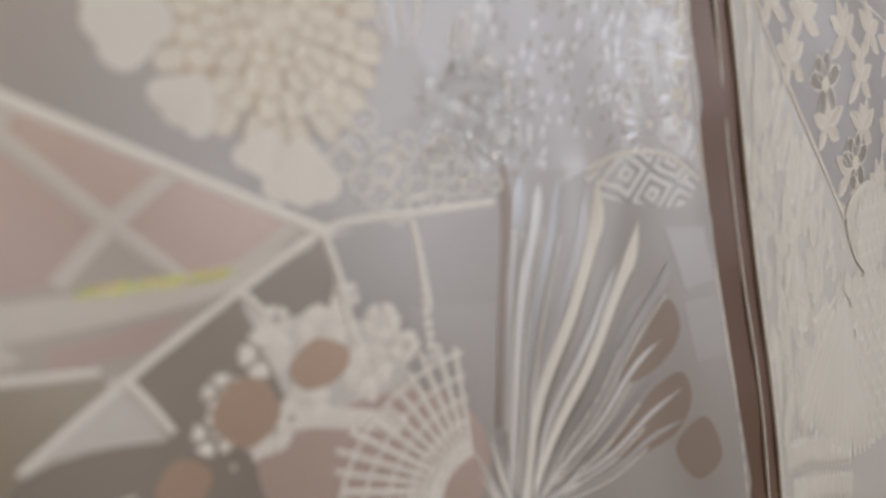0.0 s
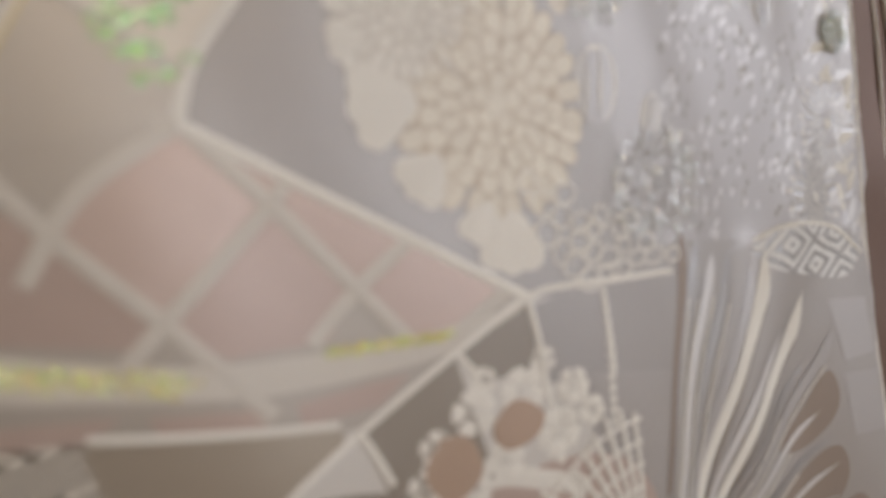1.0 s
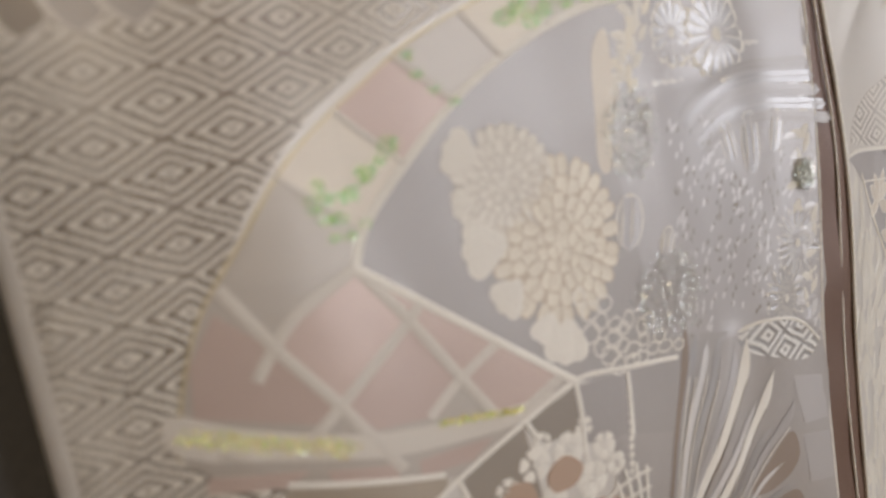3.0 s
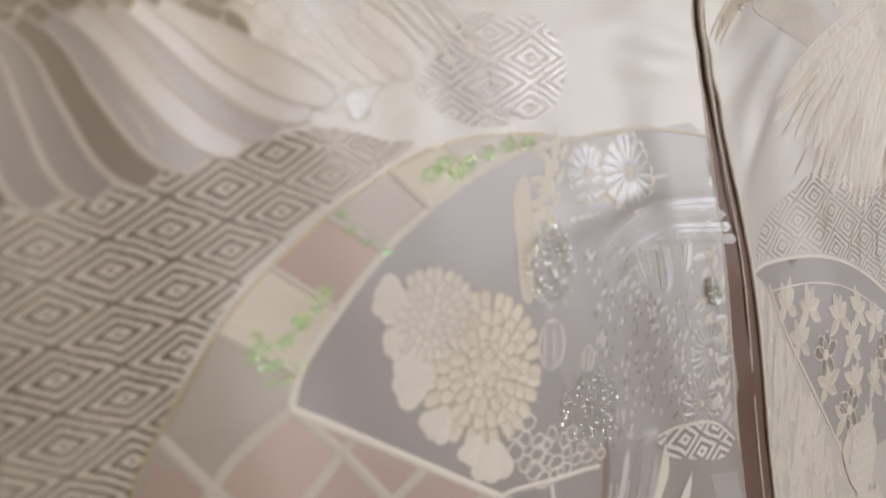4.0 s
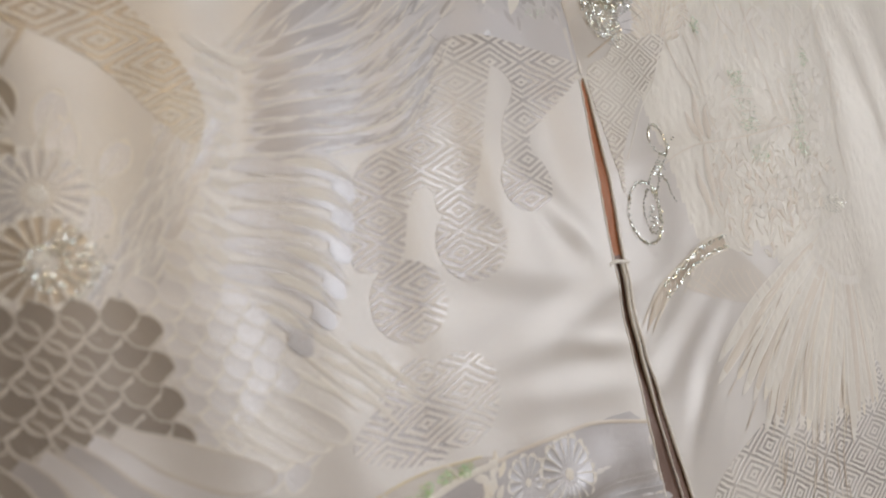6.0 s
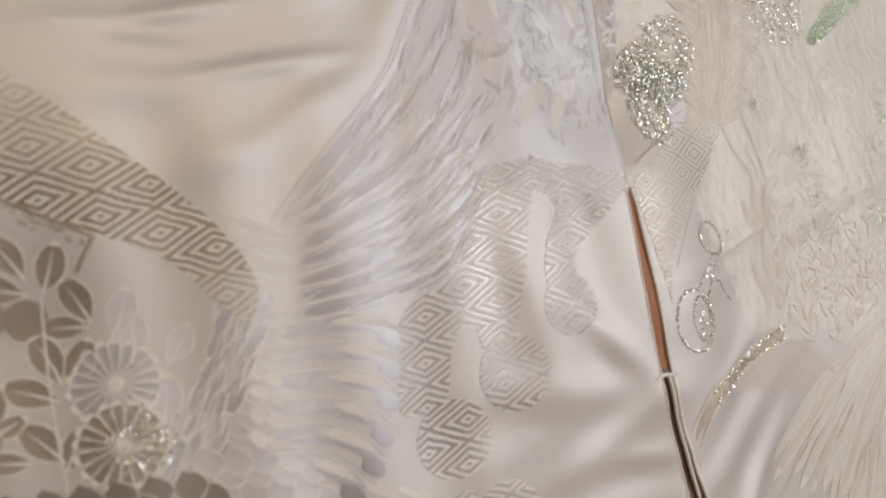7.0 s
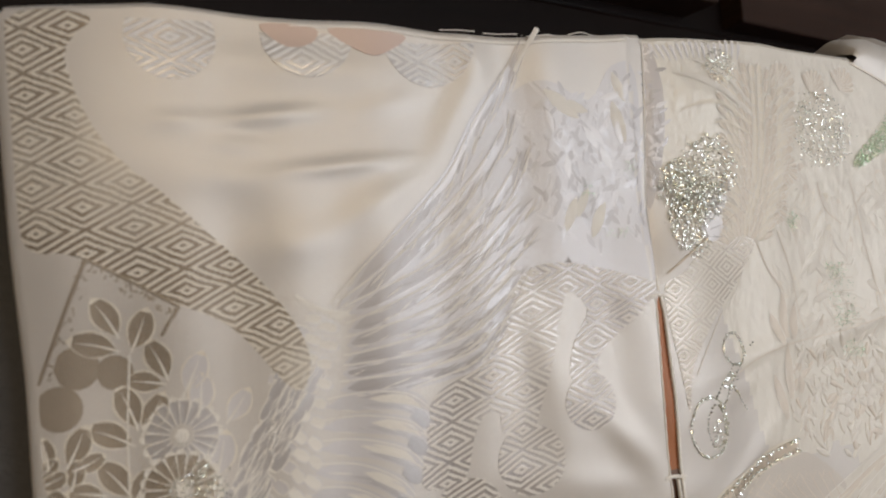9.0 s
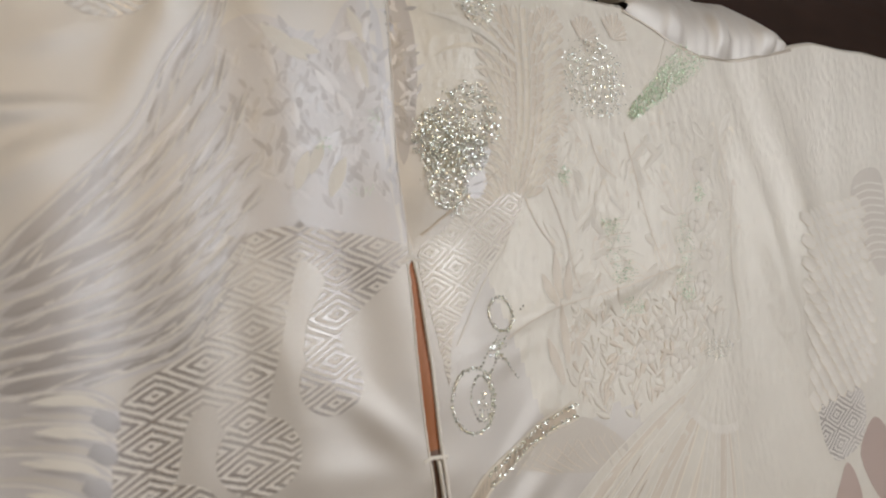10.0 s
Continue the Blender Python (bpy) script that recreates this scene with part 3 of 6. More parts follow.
def sheet(name, x_at, zs, nx, material, label, y_off=0.0, wrap=True, thick=0.013, pick=None):
    """Cloth from its right edge to its left edge, rolled over the top and round the left edge to a back layer."""
    verts, faces = [], []
    for z in zs:
        a, b = x_at(z)
        row = []
        for i in range(nx + 1):
            x = a + (b - a) * i / nx
            zz = min(z, top(x) - 0.0004 * (zs[-1] - z))
            row.append((x, drape(x, zz) + y_off, zz))
        if wrap:
            xe, ye, ze = row[-1]
            d = -1 if b < a else 1
            row += [(xe + d * 0.0060 * math.sin(k * math.pi / 5), ye + thick * (1 - math.cos(k * math.pi / 5)) / 2, ze) for k in range(1, 5)]
            row += [(a + (b - a) * i / 12, drape(a + (b - a) * i / 12, z) * 0.4 + thick + y_off, min(z, top(a + (b - a) * i / 12))) for i in range(12, -1, -1)]
        verts.append(row)
    m = len(verts[0])
    flat = [p for row in verts for p in row]
    for i in range(len(zs) - 1):
        for j in range(m - 1):
            k = i * m + j
            faces.append((k + 1, k, k + m, k + m + 1))
    # roll over the top
    last = (len(zs) - 1) * m
    for k in range(1, 5):
        for i in range(nx + 1):
            x, y, z = verts[-1][i]
            flat.append((x, y + thick * (1 - math.cos(k * math.pi / 4)) / 2, z + 0.004 * math.sin(k * math.pi / 4)))
        prev = last if k == 1 else len(flat) - 2 * (nx + 1)
        here = len(flat) - (nx + 1)
        for i in range(nx):
            faces.append((prev + i + 1, prev + i, here + i, here + i + 1))
    slots = [pick(*(sum(flat[v][c] for v in f) / 4 for c in (0, 2))) for f in faces] if pick else None
    return raw(name, flat, faces, material, robe, label, slots)


def steps(a, b, n):
    return [a + (b - a) * i / n for i in range(n + 1)]


sheet("sleeve", lambda z: (hem(z), LEFT), steps(SLEEVE_LOW, 1.826, 320), 170, GROUND, "ivory satin sleeve with woven lozenges and wings")
sheet("body", lambda z: (gap(z), RIGHT), steps(BODY_LOW, 1.80, 340), 180, [GROUND, BODY], "ivory silk body panel, brocade above and plain satin below", 0.0, False, 0.013, lambda x, z: int(z > max(1.515 + 0.01 * math.sin(x * 60) - max(0.0, x - 0.15) * 1.3, 1.80 - 3.6 * x, 1.56 if x < 0.05 else 0)))
sheet("sleeve", lambda z: (0.533, 0.533 - LEFT), steps(SLEEVE_LOW, 1.75, 60), 30, GROUND, "ivory satin sleeve on the far side")
# back of the body, and the russet lining that shows in the slit
back = [(x, 0.030, z) for z in steps(BODY_LOW, 1.70, 20) for x in steps(-0.002, RIGHT, 20)]
raw("back_panel", back, [(i * 21 + j, i * 21 + j + 1, i * 21 + j + 22, i * 21 + j + 21) for i in range(20) for j in range(20)], BODY, robe)


def lining():
    verts, faces = [], []
    zs = steps(SLEEVE_LOW, 1.638, 120)
    for z in zs:
        g, h, low = gap(z), hem(z), ease(1.536, 1.52, z)
        for f, y in ((h - 0.012, 0.0040), (h - 0.002, 0.0014), (h + (g - h) * 0.25, 0.0006 + 0.0013 * low), (h + (g - h) * 0.62, 0.0005 + 0.0016 * low), (h + (g - h) * 0.80, 0.0008 + 0.0006 * low), (g + 0.003, 0.0014), (g + 0.02, 0.0030)):
            verts.append((f, y + drape(f if f > (g + h) * 0.5 else h, z) + 0.0004 * math.sin(z * 95) * (f < g), z))
    for i in range(len(zs) - 1):
        for j in range(6):
            k = i * 7 + j
            faces.append((k, k + 1, k + 8, k + 7))
    edge = sum(1 for z in zs if z < 1.531) * 6
    raw("lining", verts, faces[edge:], LINING, robe, "russet silk lining in the slit under the arm")
    # below the slit the lining takes the colour with the shade in it
    raw("inner_lining", verts, faces[:edge], SHADED_LINING, robe, "lower lining between sleeve and body, shade put into its colour")
    # the pale cord along the lining's fold, under the stitched end of the opening
    verts, faces = [], []
    zs = steps(SLEEVE_LOW, 1.530, 110)
    for z in zs:
        x, y = hem(z) + (gap(z) - hem(z)) * 0.66 + 0.0003 * math.sin(z * 60), drape(0, z) - 0.0002
        for k in range(6):
            a = k * math.pi / 3
            r = 0.0006 + 0.0007 * ease(1.43, 1.47, z)
            verts.append((x + r * math.cos(a), y + r * math.sin(a), z))
    for i in range(len(zs) - 1):
        for k in range(6):
            faces.append((i * 6 + k, i * 6 + (k + 1) % 6, i * 6 + 6 + (k + 1) % 6, i * 6 + 6 + k))
    raw("piping", verts, faces, THREAD, robe, "pale piping along the lining")
    # turned edges of sleeve and body
    for name, at, r, low, high in (("sleeve_edge", lambda z: hem(z) - 0.0005, 0.0008, SLEEVE_LOW, 1.636), ("body_edge", lambda z: gap(z) + 0.0010, 0.0011, SLEEVE_LOW, 1.638)):
        verts, faces = [], []
        zs = steps(low, high, 420)
        for i, z in enumerate(zs):
            q = r * (1 + (0.18 * math.sin(i * 2.4) if name == "body_edge" else 0.12 * math.sin(i * 0.9)))
            for k in range(7):
                a = k * 2 * math.pi / 7
                verts.append((at(z) + q * math.cos(a), drape(at(z), z) + 0.0004 + q * math.sin(a), z))
        for i in range(len(zs) - 1):
            for k in range(7):
                faces.append((i * 7 + k, i * 7 + (k + 1) % 7, i * 7 + 7 + (k + 1) % 7, i * 7 + 7 + k))
        raw(name, verts, faces, THREAD, robe, "rolled ivory edge with close stitches")


lining()
# seam above the slit, and the bar tacks at the slit's two ends
cord("seam", THREAD, robe, [(0.012, 1.795), (0.009, 1.75), (0.006, 1.70), (0.002, 1.640)], 0.0022, 0.0016, label="raised seam between sleeve and body")
for z in (1.637, 1.531):
    cord("bar_tack", THREAD, robe, [(hem(z - 0.001) - 0.004, z), (hem(z - 0.001) + 0.001, z + 0.0012), (gap(z) + 0.0035, z - 0.0004)], 0.0024, 0.0018)


def collar():
    """The folded collar that stands up behind the neck, and its seam."""
    verts, faces = [], []
    n, prof = 70, [(0.0, 0.000, -0.002), (0.1, -0.004, 0.012), (0.2, 0.000, 0.026), (0.4, 0.012, 0.040), (0.6, 0.028, 0.046), (0.8, 0.040, 0.040), (1.0, 0.050, 0.010)]
    for i in range(n + 1):
        f = i / n
        x = 0.190 + 0.160 * f
        z = top(x)
        tuck = (0.020 * math.sin(f * 19 + 0.6) + 0.010 * math.sin(f * 41 + 1) + 0.005 * math.sin(f * 83)) * ease(0.0, 0.35, f)
        for s, dy, dz in prof:
            grow = math.sin(math.pi * min(1, max(0, f))) ** 0.5
            verts.append((x + 0.05 * (s - 0.3) * (0.5 - f) * 0.3, drape(x, z) + dy + tuck * s * 1.2, z + dz * (0.25 + 0.9 * grow) + tuck * s))
    m = len(prof)
    for i in range(n):
        for j in range(m - 1):
            faces.append((i * m + j, i * m + m + j, i * m + m + j + 1, i * m + j + 1))
    raw("collar", verts, faces, GROUND, robe, "soft folded ivory collar behind the neck opening")
    cord("collar_seam", SATIN, robe, [(x, top(x) - 0.001) for x in steps(0.186, 0.360, 14)], 0.0028, 0.0024, label="dark narrow seam under the collar")


collar()
# white hem threads along the sleeve's upper edge
cord("top_piping", THREAD, robe, [(x, top(x) - 0.0012) for x in steps(-0.20, 0.0, 10)], 0.0020, 0.0016)
for k in range(4):
    x = -0.118 + k * 0.027
    verts = [(x + 0.021 * i / 6, 0.003 + 0.0016 * math.sin(i + k), top(x) + 0.005 + 0.0007 * math.sin(i * 0.9 + k * 1.7)) for i in range(7)]
    tube = [(a, b + 0.0004 * math.cos(q), c + 0.0004 * math.sin(q)) for a, b, c in verts for q in (0, 2.1, 4.2)]
    raw("loose_thread", tube, [(i * 3 + j, i * 3 + (j + 1) % 3, i * 3 + 3 + (j + 1) % 3, i * 3 + 3 + j) for i in range(6) for j in range(3)], THREAD, robe)
pole_bm = bmesh.new()
bmesh.ops.create_cone(pole_bm, cap_ends=True, segments=14, radius1=0.0045, radius2=0.0045, depth=1.02)
for v in pole_bm.verts:
    v.co = (0.26 + v.co.z, 0.012 + v.co.y, 1.762 - 0.078 * v.co.z * 0.95 + v.co.x)
pole_me = bpy.data.meshes.new("clothes_pole")
pole_bm.to_mesh(pole_me)
pole_bm.free()
pole_me.materials.append(DARKWOOD)
tagged(new("clothes_pole", pole_me), "thin dark wooden pole inside the sleeves", "pole")


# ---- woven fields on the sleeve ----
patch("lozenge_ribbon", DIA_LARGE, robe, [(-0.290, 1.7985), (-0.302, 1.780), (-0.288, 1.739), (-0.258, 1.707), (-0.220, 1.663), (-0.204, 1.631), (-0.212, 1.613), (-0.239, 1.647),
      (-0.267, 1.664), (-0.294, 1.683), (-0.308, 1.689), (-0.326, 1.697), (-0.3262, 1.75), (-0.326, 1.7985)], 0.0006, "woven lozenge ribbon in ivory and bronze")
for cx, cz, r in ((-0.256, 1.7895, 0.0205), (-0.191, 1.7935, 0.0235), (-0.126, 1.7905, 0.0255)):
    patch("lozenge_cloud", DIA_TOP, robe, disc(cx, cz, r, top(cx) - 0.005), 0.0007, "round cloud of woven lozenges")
for points in ([(-0.214, 1.7975), (-0.187, 1.7960), (-0.189, 1.788), (-0.202, 1.786)], [(-0.180, 1.7958), (-0.140, 1.7930), (-0.149, 1.784), (-0.161, 1.782)]):
    patch("rose_inlay", ROSE, robe, points, 0.0009, "pale rose satin inlay", 4)
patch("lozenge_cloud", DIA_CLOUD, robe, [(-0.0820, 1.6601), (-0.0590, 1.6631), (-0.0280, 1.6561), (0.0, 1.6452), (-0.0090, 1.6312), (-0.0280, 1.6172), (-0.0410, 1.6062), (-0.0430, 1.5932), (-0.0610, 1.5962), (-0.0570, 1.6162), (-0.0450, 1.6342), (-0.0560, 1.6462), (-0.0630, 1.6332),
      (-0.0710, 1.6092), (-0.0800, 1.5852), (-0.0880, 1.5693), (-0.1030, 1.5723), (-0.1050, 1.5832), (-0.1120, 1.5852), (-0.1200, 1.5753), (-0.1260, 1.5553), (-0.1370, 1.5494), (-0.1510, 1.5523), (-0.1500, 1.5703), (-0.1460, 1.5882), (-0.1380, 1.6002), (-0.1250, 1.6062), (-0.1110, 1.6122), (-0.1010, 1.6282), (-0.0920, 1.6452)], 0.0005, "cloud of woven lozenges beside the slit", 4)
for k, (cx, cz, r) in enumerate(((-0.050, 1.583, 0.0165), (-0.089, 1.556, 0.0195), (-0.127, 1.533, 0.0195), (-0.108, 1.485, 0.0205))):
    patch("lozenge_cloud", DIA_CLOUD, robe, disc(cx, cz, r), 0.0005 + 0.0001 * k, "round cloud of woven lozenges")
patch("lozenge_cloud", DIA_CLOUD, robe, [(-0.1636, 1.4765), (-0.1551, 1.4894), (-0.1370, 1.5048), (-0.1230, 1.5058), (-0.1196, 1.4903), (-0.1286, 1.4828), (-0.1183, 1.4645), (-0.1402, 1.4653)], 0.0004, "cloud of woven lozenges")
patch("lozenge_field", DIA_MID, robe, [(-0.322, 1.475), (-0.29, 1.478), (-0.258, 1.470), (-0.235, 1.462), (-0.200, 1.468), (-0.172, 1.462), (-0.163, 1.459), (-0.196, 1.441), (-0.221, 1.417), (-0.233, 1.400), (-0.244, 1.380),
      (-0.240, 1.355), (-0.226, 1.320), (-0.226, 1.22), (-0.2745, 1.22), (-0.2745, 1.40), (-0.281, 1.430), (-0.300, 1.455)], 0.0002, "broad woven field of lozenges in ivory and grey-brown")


# the lines of the wing's flight feathers, from root to tip
FLIGHT = [
    [(-0.189, 1.652), (-0.171, 1.669), (-0.151, 1.686), (-0.121, 1.714), (-0.101, 1.745), (-0.083, 1.769), (-0.068, 1.792)],
    [(-0.184, 1.653), (-0.169, 1.662), (-0.144, 1.679), (-0.117, 1.702), (-0.093, 1.728), (-0.079, 1.750)],
    [(-0.183, 1.649), (-0.170, 1.654), (-0.132, 1.669), (-0.105, 1.690), (-0.084, 1.712), (-0.072, 1.732)],
    [(-0.184, 1.640), (-0.171, 1.644), (-0.133, 1.658), (-0.102, 1.677), (-0.070, 1.704)],
    [(-0.185, 1.633), (-0.174, 1.635), (-0.134, 1.644), (-0.104, 1.660), (-0.072, 1.683)],
    [(-0.187, 1.624), (-0.175, 1.625), (-0.133, 1.632), (-0.105, 1.644), (-0.080, 1.663)],
    [(-0.188, 1.619), (-0.176, 1.619), (-0.134, 1.622), (-0.109, 1.631), (-0.090, 1.646)],
    [(-0.190, 1.611), (-0.176, 1.611), (-0.142, 1.612), (-0.118, 1.617), (-0.101, 1.629)],
]
# the barred secondaries below them, which curl down at their ends
SECOND = [
    [(-0.197, 1.602), (-0.176, 1.603), (-0.156, 1.599), (-0.144, 1.588)], [(-0.200, 1.592), (-0.178, 1.591), (-0.157, 1.585), (-0.147, 1.574)], [(-0.202, 1.582), (-0.180, 1.579), (-0.160, 1.571), (-0.151, 1.560)],
    [(-0.206, 1.571), (-0.184, 1.567), (-0.166, 1.557), (-0.157, 1.545)], [(-0.209, 1.560), (-0.189, 1.556), (-0.172, 1.545), (-0.164, 1.533)], [(-0.215, 1.550), (-0.197, 1.545), (-0.183, 1.535), (-0.176, 1.524)],
]


def wing():
    """The crane's spread wing: long flight feathers, barred secondaries, small coverts."""
    w = tagged(new("crane_wing"), "woven crane wing with long pale flight feathers")
    w.parent = robe
    rng = random.Random(4)
    flat = 0.00003
    for k, line in enumerate(FLIGHT):
        f = k / 7
        lift = 0.0004 + 0.00003 * (7 - k)
        wide = (0.0200 - 0.006 * f) * rng.uniform(0.85, 1.1)
        strip("flight_feather", PALEWING, w, line, 0.0090, wide, -0.15, 0.32, lift, 0.01, 1.0, flat)
        strip("vane", MIST, w, line, 0.0058, 0.0078, -0.15, 0.7, 0.0008, 0.10, 0.56 + 0.10 * rng.random(), flat)
        strip("vane", FEATHER, w, line, 0.0030, 0.0065 - 0.002 * f, 0.02, 0.6, 0.0008, 0.58 + 0.10 * rng.random(), 0.99, flat)
        # bright streaks of the satin's sheen, laid on as a paler strip
        strip("sheen", PEARLY, w, line, 0.0016, 0.0054, 0.25 + 0.25 * rng.random(), 0.7, 0.0009, 0.40 + 0.12 * rng.random(), 0.72 + 0.2 * rng.random(), flat)
        # two fine pale quills, parted near the root
        strip("quill", THREAD, w, line, 0.0010, 0.0007, 3.1, 0.1, 0.0011, 0.0, 0.97, flat)
        strip("quill", PEARLY, w, line, 0.0010, 0.0006, -4.8, 0.1, 0.0011, 0.02, 0.60, flat)
        pts = spline(line, 10)
        for q in range(22):
            i = int((0.14 + 0.037 * q) * (len(pts) - 1))
            (x, z), (x2, z2) = pts[i], pts[min(i + 2, len(pts) - 1)]
            a = math.degrees(math.atan2(z2 - z, x2 - x))
            d = -0.007 * rng.random()
            piece("barb", [(THREAD, SLATE, MIST)[q % 3]], w, x - d * math.sin(radians(a)), z + d * math.cos(radians(a)), a + rng.choice((-1, 1)) * (3 + 12 * rng.random()), 0.008 + 0.009 * rng.random(), 0.0009, "leaf", 0.0003, 8, False, 0.0040, 4)
        for q in range(9):
            i = int((0.42 + 0.06 * q) * (len(pts) - 1))
            (x, z), (x2, z2) = pts[i], pts[min(i + 2, len(pts) - 1)]
            a = math.degrees(math.atan2(z2 - z, x2 - x))
            piece("barb", [(PEWTER, MIST, SLATE)[q % 3]], w, x + rng.uniform(-0.003, 0.003), z - 0.003 + rng.uniform(-0.003, 0.003), a + rng.uniform(4, 20), 0.013 + 0.008 * rng.random(), 0.0021, "blade", 0.0003, -10, False, 0.0042, 6)
            piece("barb", [THREAD], w, x + 0.003, z - 0.0045 + rng.uniform(-0.002, 0.002), a + rng.uniform(0, 12), 0.016, 0.0011, "blade", 0.0003, 8, False, 0.0046, 6)
    strip("feather_tip", THREAD, w, [(-0.076, 1.774), (-0.069, 1.786), (-0.060, 1.7985)], 0.0016, 0.0034, 0.0, 0.05, 0.0012)
    strip("wing_edge", FEATHER, w, [(x - 0.0025, z + 0.0030) for x, z in FLIGHT[0]], 0.0026, 0.0016, 0.0, 0.4, 0.0006, 0.12, 0.9)
    for k, line in enumerate(SECOND):
        lift = 0.0005 + 0.00006 * (5 - k)
        strip("secondary_feather", PALEWING, w, line, 0.0100, 0.0110, 0.0, 0.22, lift, 0.01, 1.0, flat)
        strip("vane", FEATHER, w, line, 0.0022, 0.0036, -1.0, 0.5, 0.0009, 0.15 + 0.25 * rng.random(), 0.98, flat)
        strip("band", THREAD, w, line, 0.0040, 0.0052, 0.06, 0.5, 0.0010, 0.20 + 0.2 * rng.random(), 0.88, flat)
        strip("quill", THREAD, w, line, 0.0009, 0.0007, 4.6, 0.1, 0.0011, 0.0, 0.96, flat)
        x, z = line[-1]
        piece("feather_tip", [PEWTER], w, x - 0.010, z + 0.0045, -30, 0.0125, 0.0080, "scallop", 0.0004, -30, False, 0.0036, 8)
        for q in range(5):
            x, z = spline(line, 6)[2 + 3 * q]
            piece("barb", [(THREAD, PEARLY)[q % 2]], w, x, z - 0.004 + 0.006 * rng.random(), -8 - 14 * q * 0.5, 0.008 + 0.006 * rng.random(), 0.0008, "leaf", 0.0003, -8, False, 0.0046, 4)
    for k in range(48):
        row, i = divmod(k, 12)
        piece("covert", [PEARLY, THREAD] if row < 2 else [THREAD, PEARLY], w, -0.2190 + row * 0.0072 - 0.0016 * i + rng.uniform(-0.001, 0.001), 1.648 - i * 0.0092 - (row % 2) * 0.0046, -12 - 4 * i + rng.uniform(-12, 12), 0.0092 * rng.uniform(0.85, 1.2), 0.0066, "scallop", 0.0003, -8, True, 0.0004 + 0.0002 * row)
    for k in range(9):
        piece("nape_feather", [THREAD], w, -0.208 + 0.0022 * k, 1.660 - 0.0018 * k, -60 + 8 * k, 0.014, 0.0024, "blade", 0.0004, 20, False, 0.0008, 6)


wing()


def plumage(name, label, pts, count, long, wide, angle, spread, mats, seed, lift=0.0005, shape="scallop"):
    """Rows of overlapping rounded feathers that follow a line of points."""
    p = tagged(new(name), label)
    p.parent = robe
    rng = random.Random(seed)
    line = spline(pts, 12)
    for k in range(count):
        x, z = line[int(k * (len(line) - 1) / max(1, count - 1))]
        piece("feather", mats, p, x + rng.uniform(-1, 1) * spread[0], z + rng.uniform(-1, 1) * spread[1], angle + rng.uniform(-9, 9), long * rng.uniform(0.85, 1.15), wide * rng.uniform(0.9, 1.1), shape, 0.0011, -8, True,
              lift + 0.0010 * k / count)


plumage("crane_neck", "crane's scaled neck in pale thread", [(-0.205, 1.634), (-0.211, 1.612), (-0.224, 1.592), (-0.236, 1.572), (-0.244, 1.555)], 74, 0.0125, 0.0072, 238, (0.0095, 0.005), [FEATHER, THREAD], 7)


def scallops(name, label, x0, z0, rows, cols, dx, dz, skew, long, wide, angle, mats, lift=0.0005, slope=0.0, thick=0.0005):
    """Offset rows of scalloped feathers."""
    p = tagged(new(name), label)
    p.parent = robe
    for r in range(rows):
        for c in range(cols):
            x = x0 + c * dx + (r % 2) * dx / 2 + r * skew
            z = z0 - r * dz + c * slope
            if not (LEFT + 0.004 < x < RIGHT):
                continue
            piece("feather", mats, p, x, z, angle + 2.0 * c - 1.5 * r, long, wide, "scallop", thick, -6, True, lift + 0.0026 * (rows - r) / rows)


# the left set is darker: the dim reflection there is put into its satin
scallops("crane_breast", "scalloped breast feathers of a crane", -0.328, 1.566, 11, 7, 0.0128, 0.0070, 0.0010, 0.0140, 0.0136, -52, [TAUPE, GREIGE_THREAD], 0.0006, -0.002)
scallops("crane_breast", "scalloped breast feathers of a crane", -0.242, 1.562, 11, 4, 0.0108, 0.0072, 0.0020, 0.0138, 0.0112, -44, [PEARLY, THREAD], 0.0006, -0.003)


def long_feathers():
    w = tagged(new("crane_tail"), "long taupe-grey tail feathers with pale outlines")
    w.parent = robe
    for k in range(9):
        f = k / 8
        line = [(-0.316 + 0.062 * f, 1.502 + 0.006 * f), (-0.296 + 0.066 * f, 1.474 + 0.008 * f), (-0.268 + 0.062 * f, 1.448 + 0.014 * f)]
        # dark satins give way to pale ones: the left's dim reflection as colour
        piece("tail_feather", [(TAUPE, SLATE, SLATE, TAUPE, MIST, PEARLY, MIST, PEARLY, GROUND)[k], GREIGE_THREAD], w, line[0][0], line[0][1], -58 + 18 * f, 0.062 + 0.010 * math.sin(2.5 * f), 0.0125, "feather", 0.0008, 14 + 8 * f, True, 0.0005 + 0.0010 * k, 22)
    for k in range(6):
        f = k / 5
        piece("tail_feather", [GROUND, THREAD], w, -0.238 + 0.04 * f, 1.500 + 0.008 * f, -40 - 6 * f, 0.042, 0.0105, "feather", 0.0012, 14, True, 0.0008 + 0.0002 * k, 12)
    for k in range(12):
        f = k / 11
        piece("grass_blade", [THREAD], w, -0.186 + 0.036 * f, 1.515 - 0.020 * f + 0.010 * (k % 3), -44 - 10 * (k % 2), 0.026 + 0.008 * (k % 3), 0.0036, "blade", 0.0011, 8, False, 0.0008)


long_feathers()


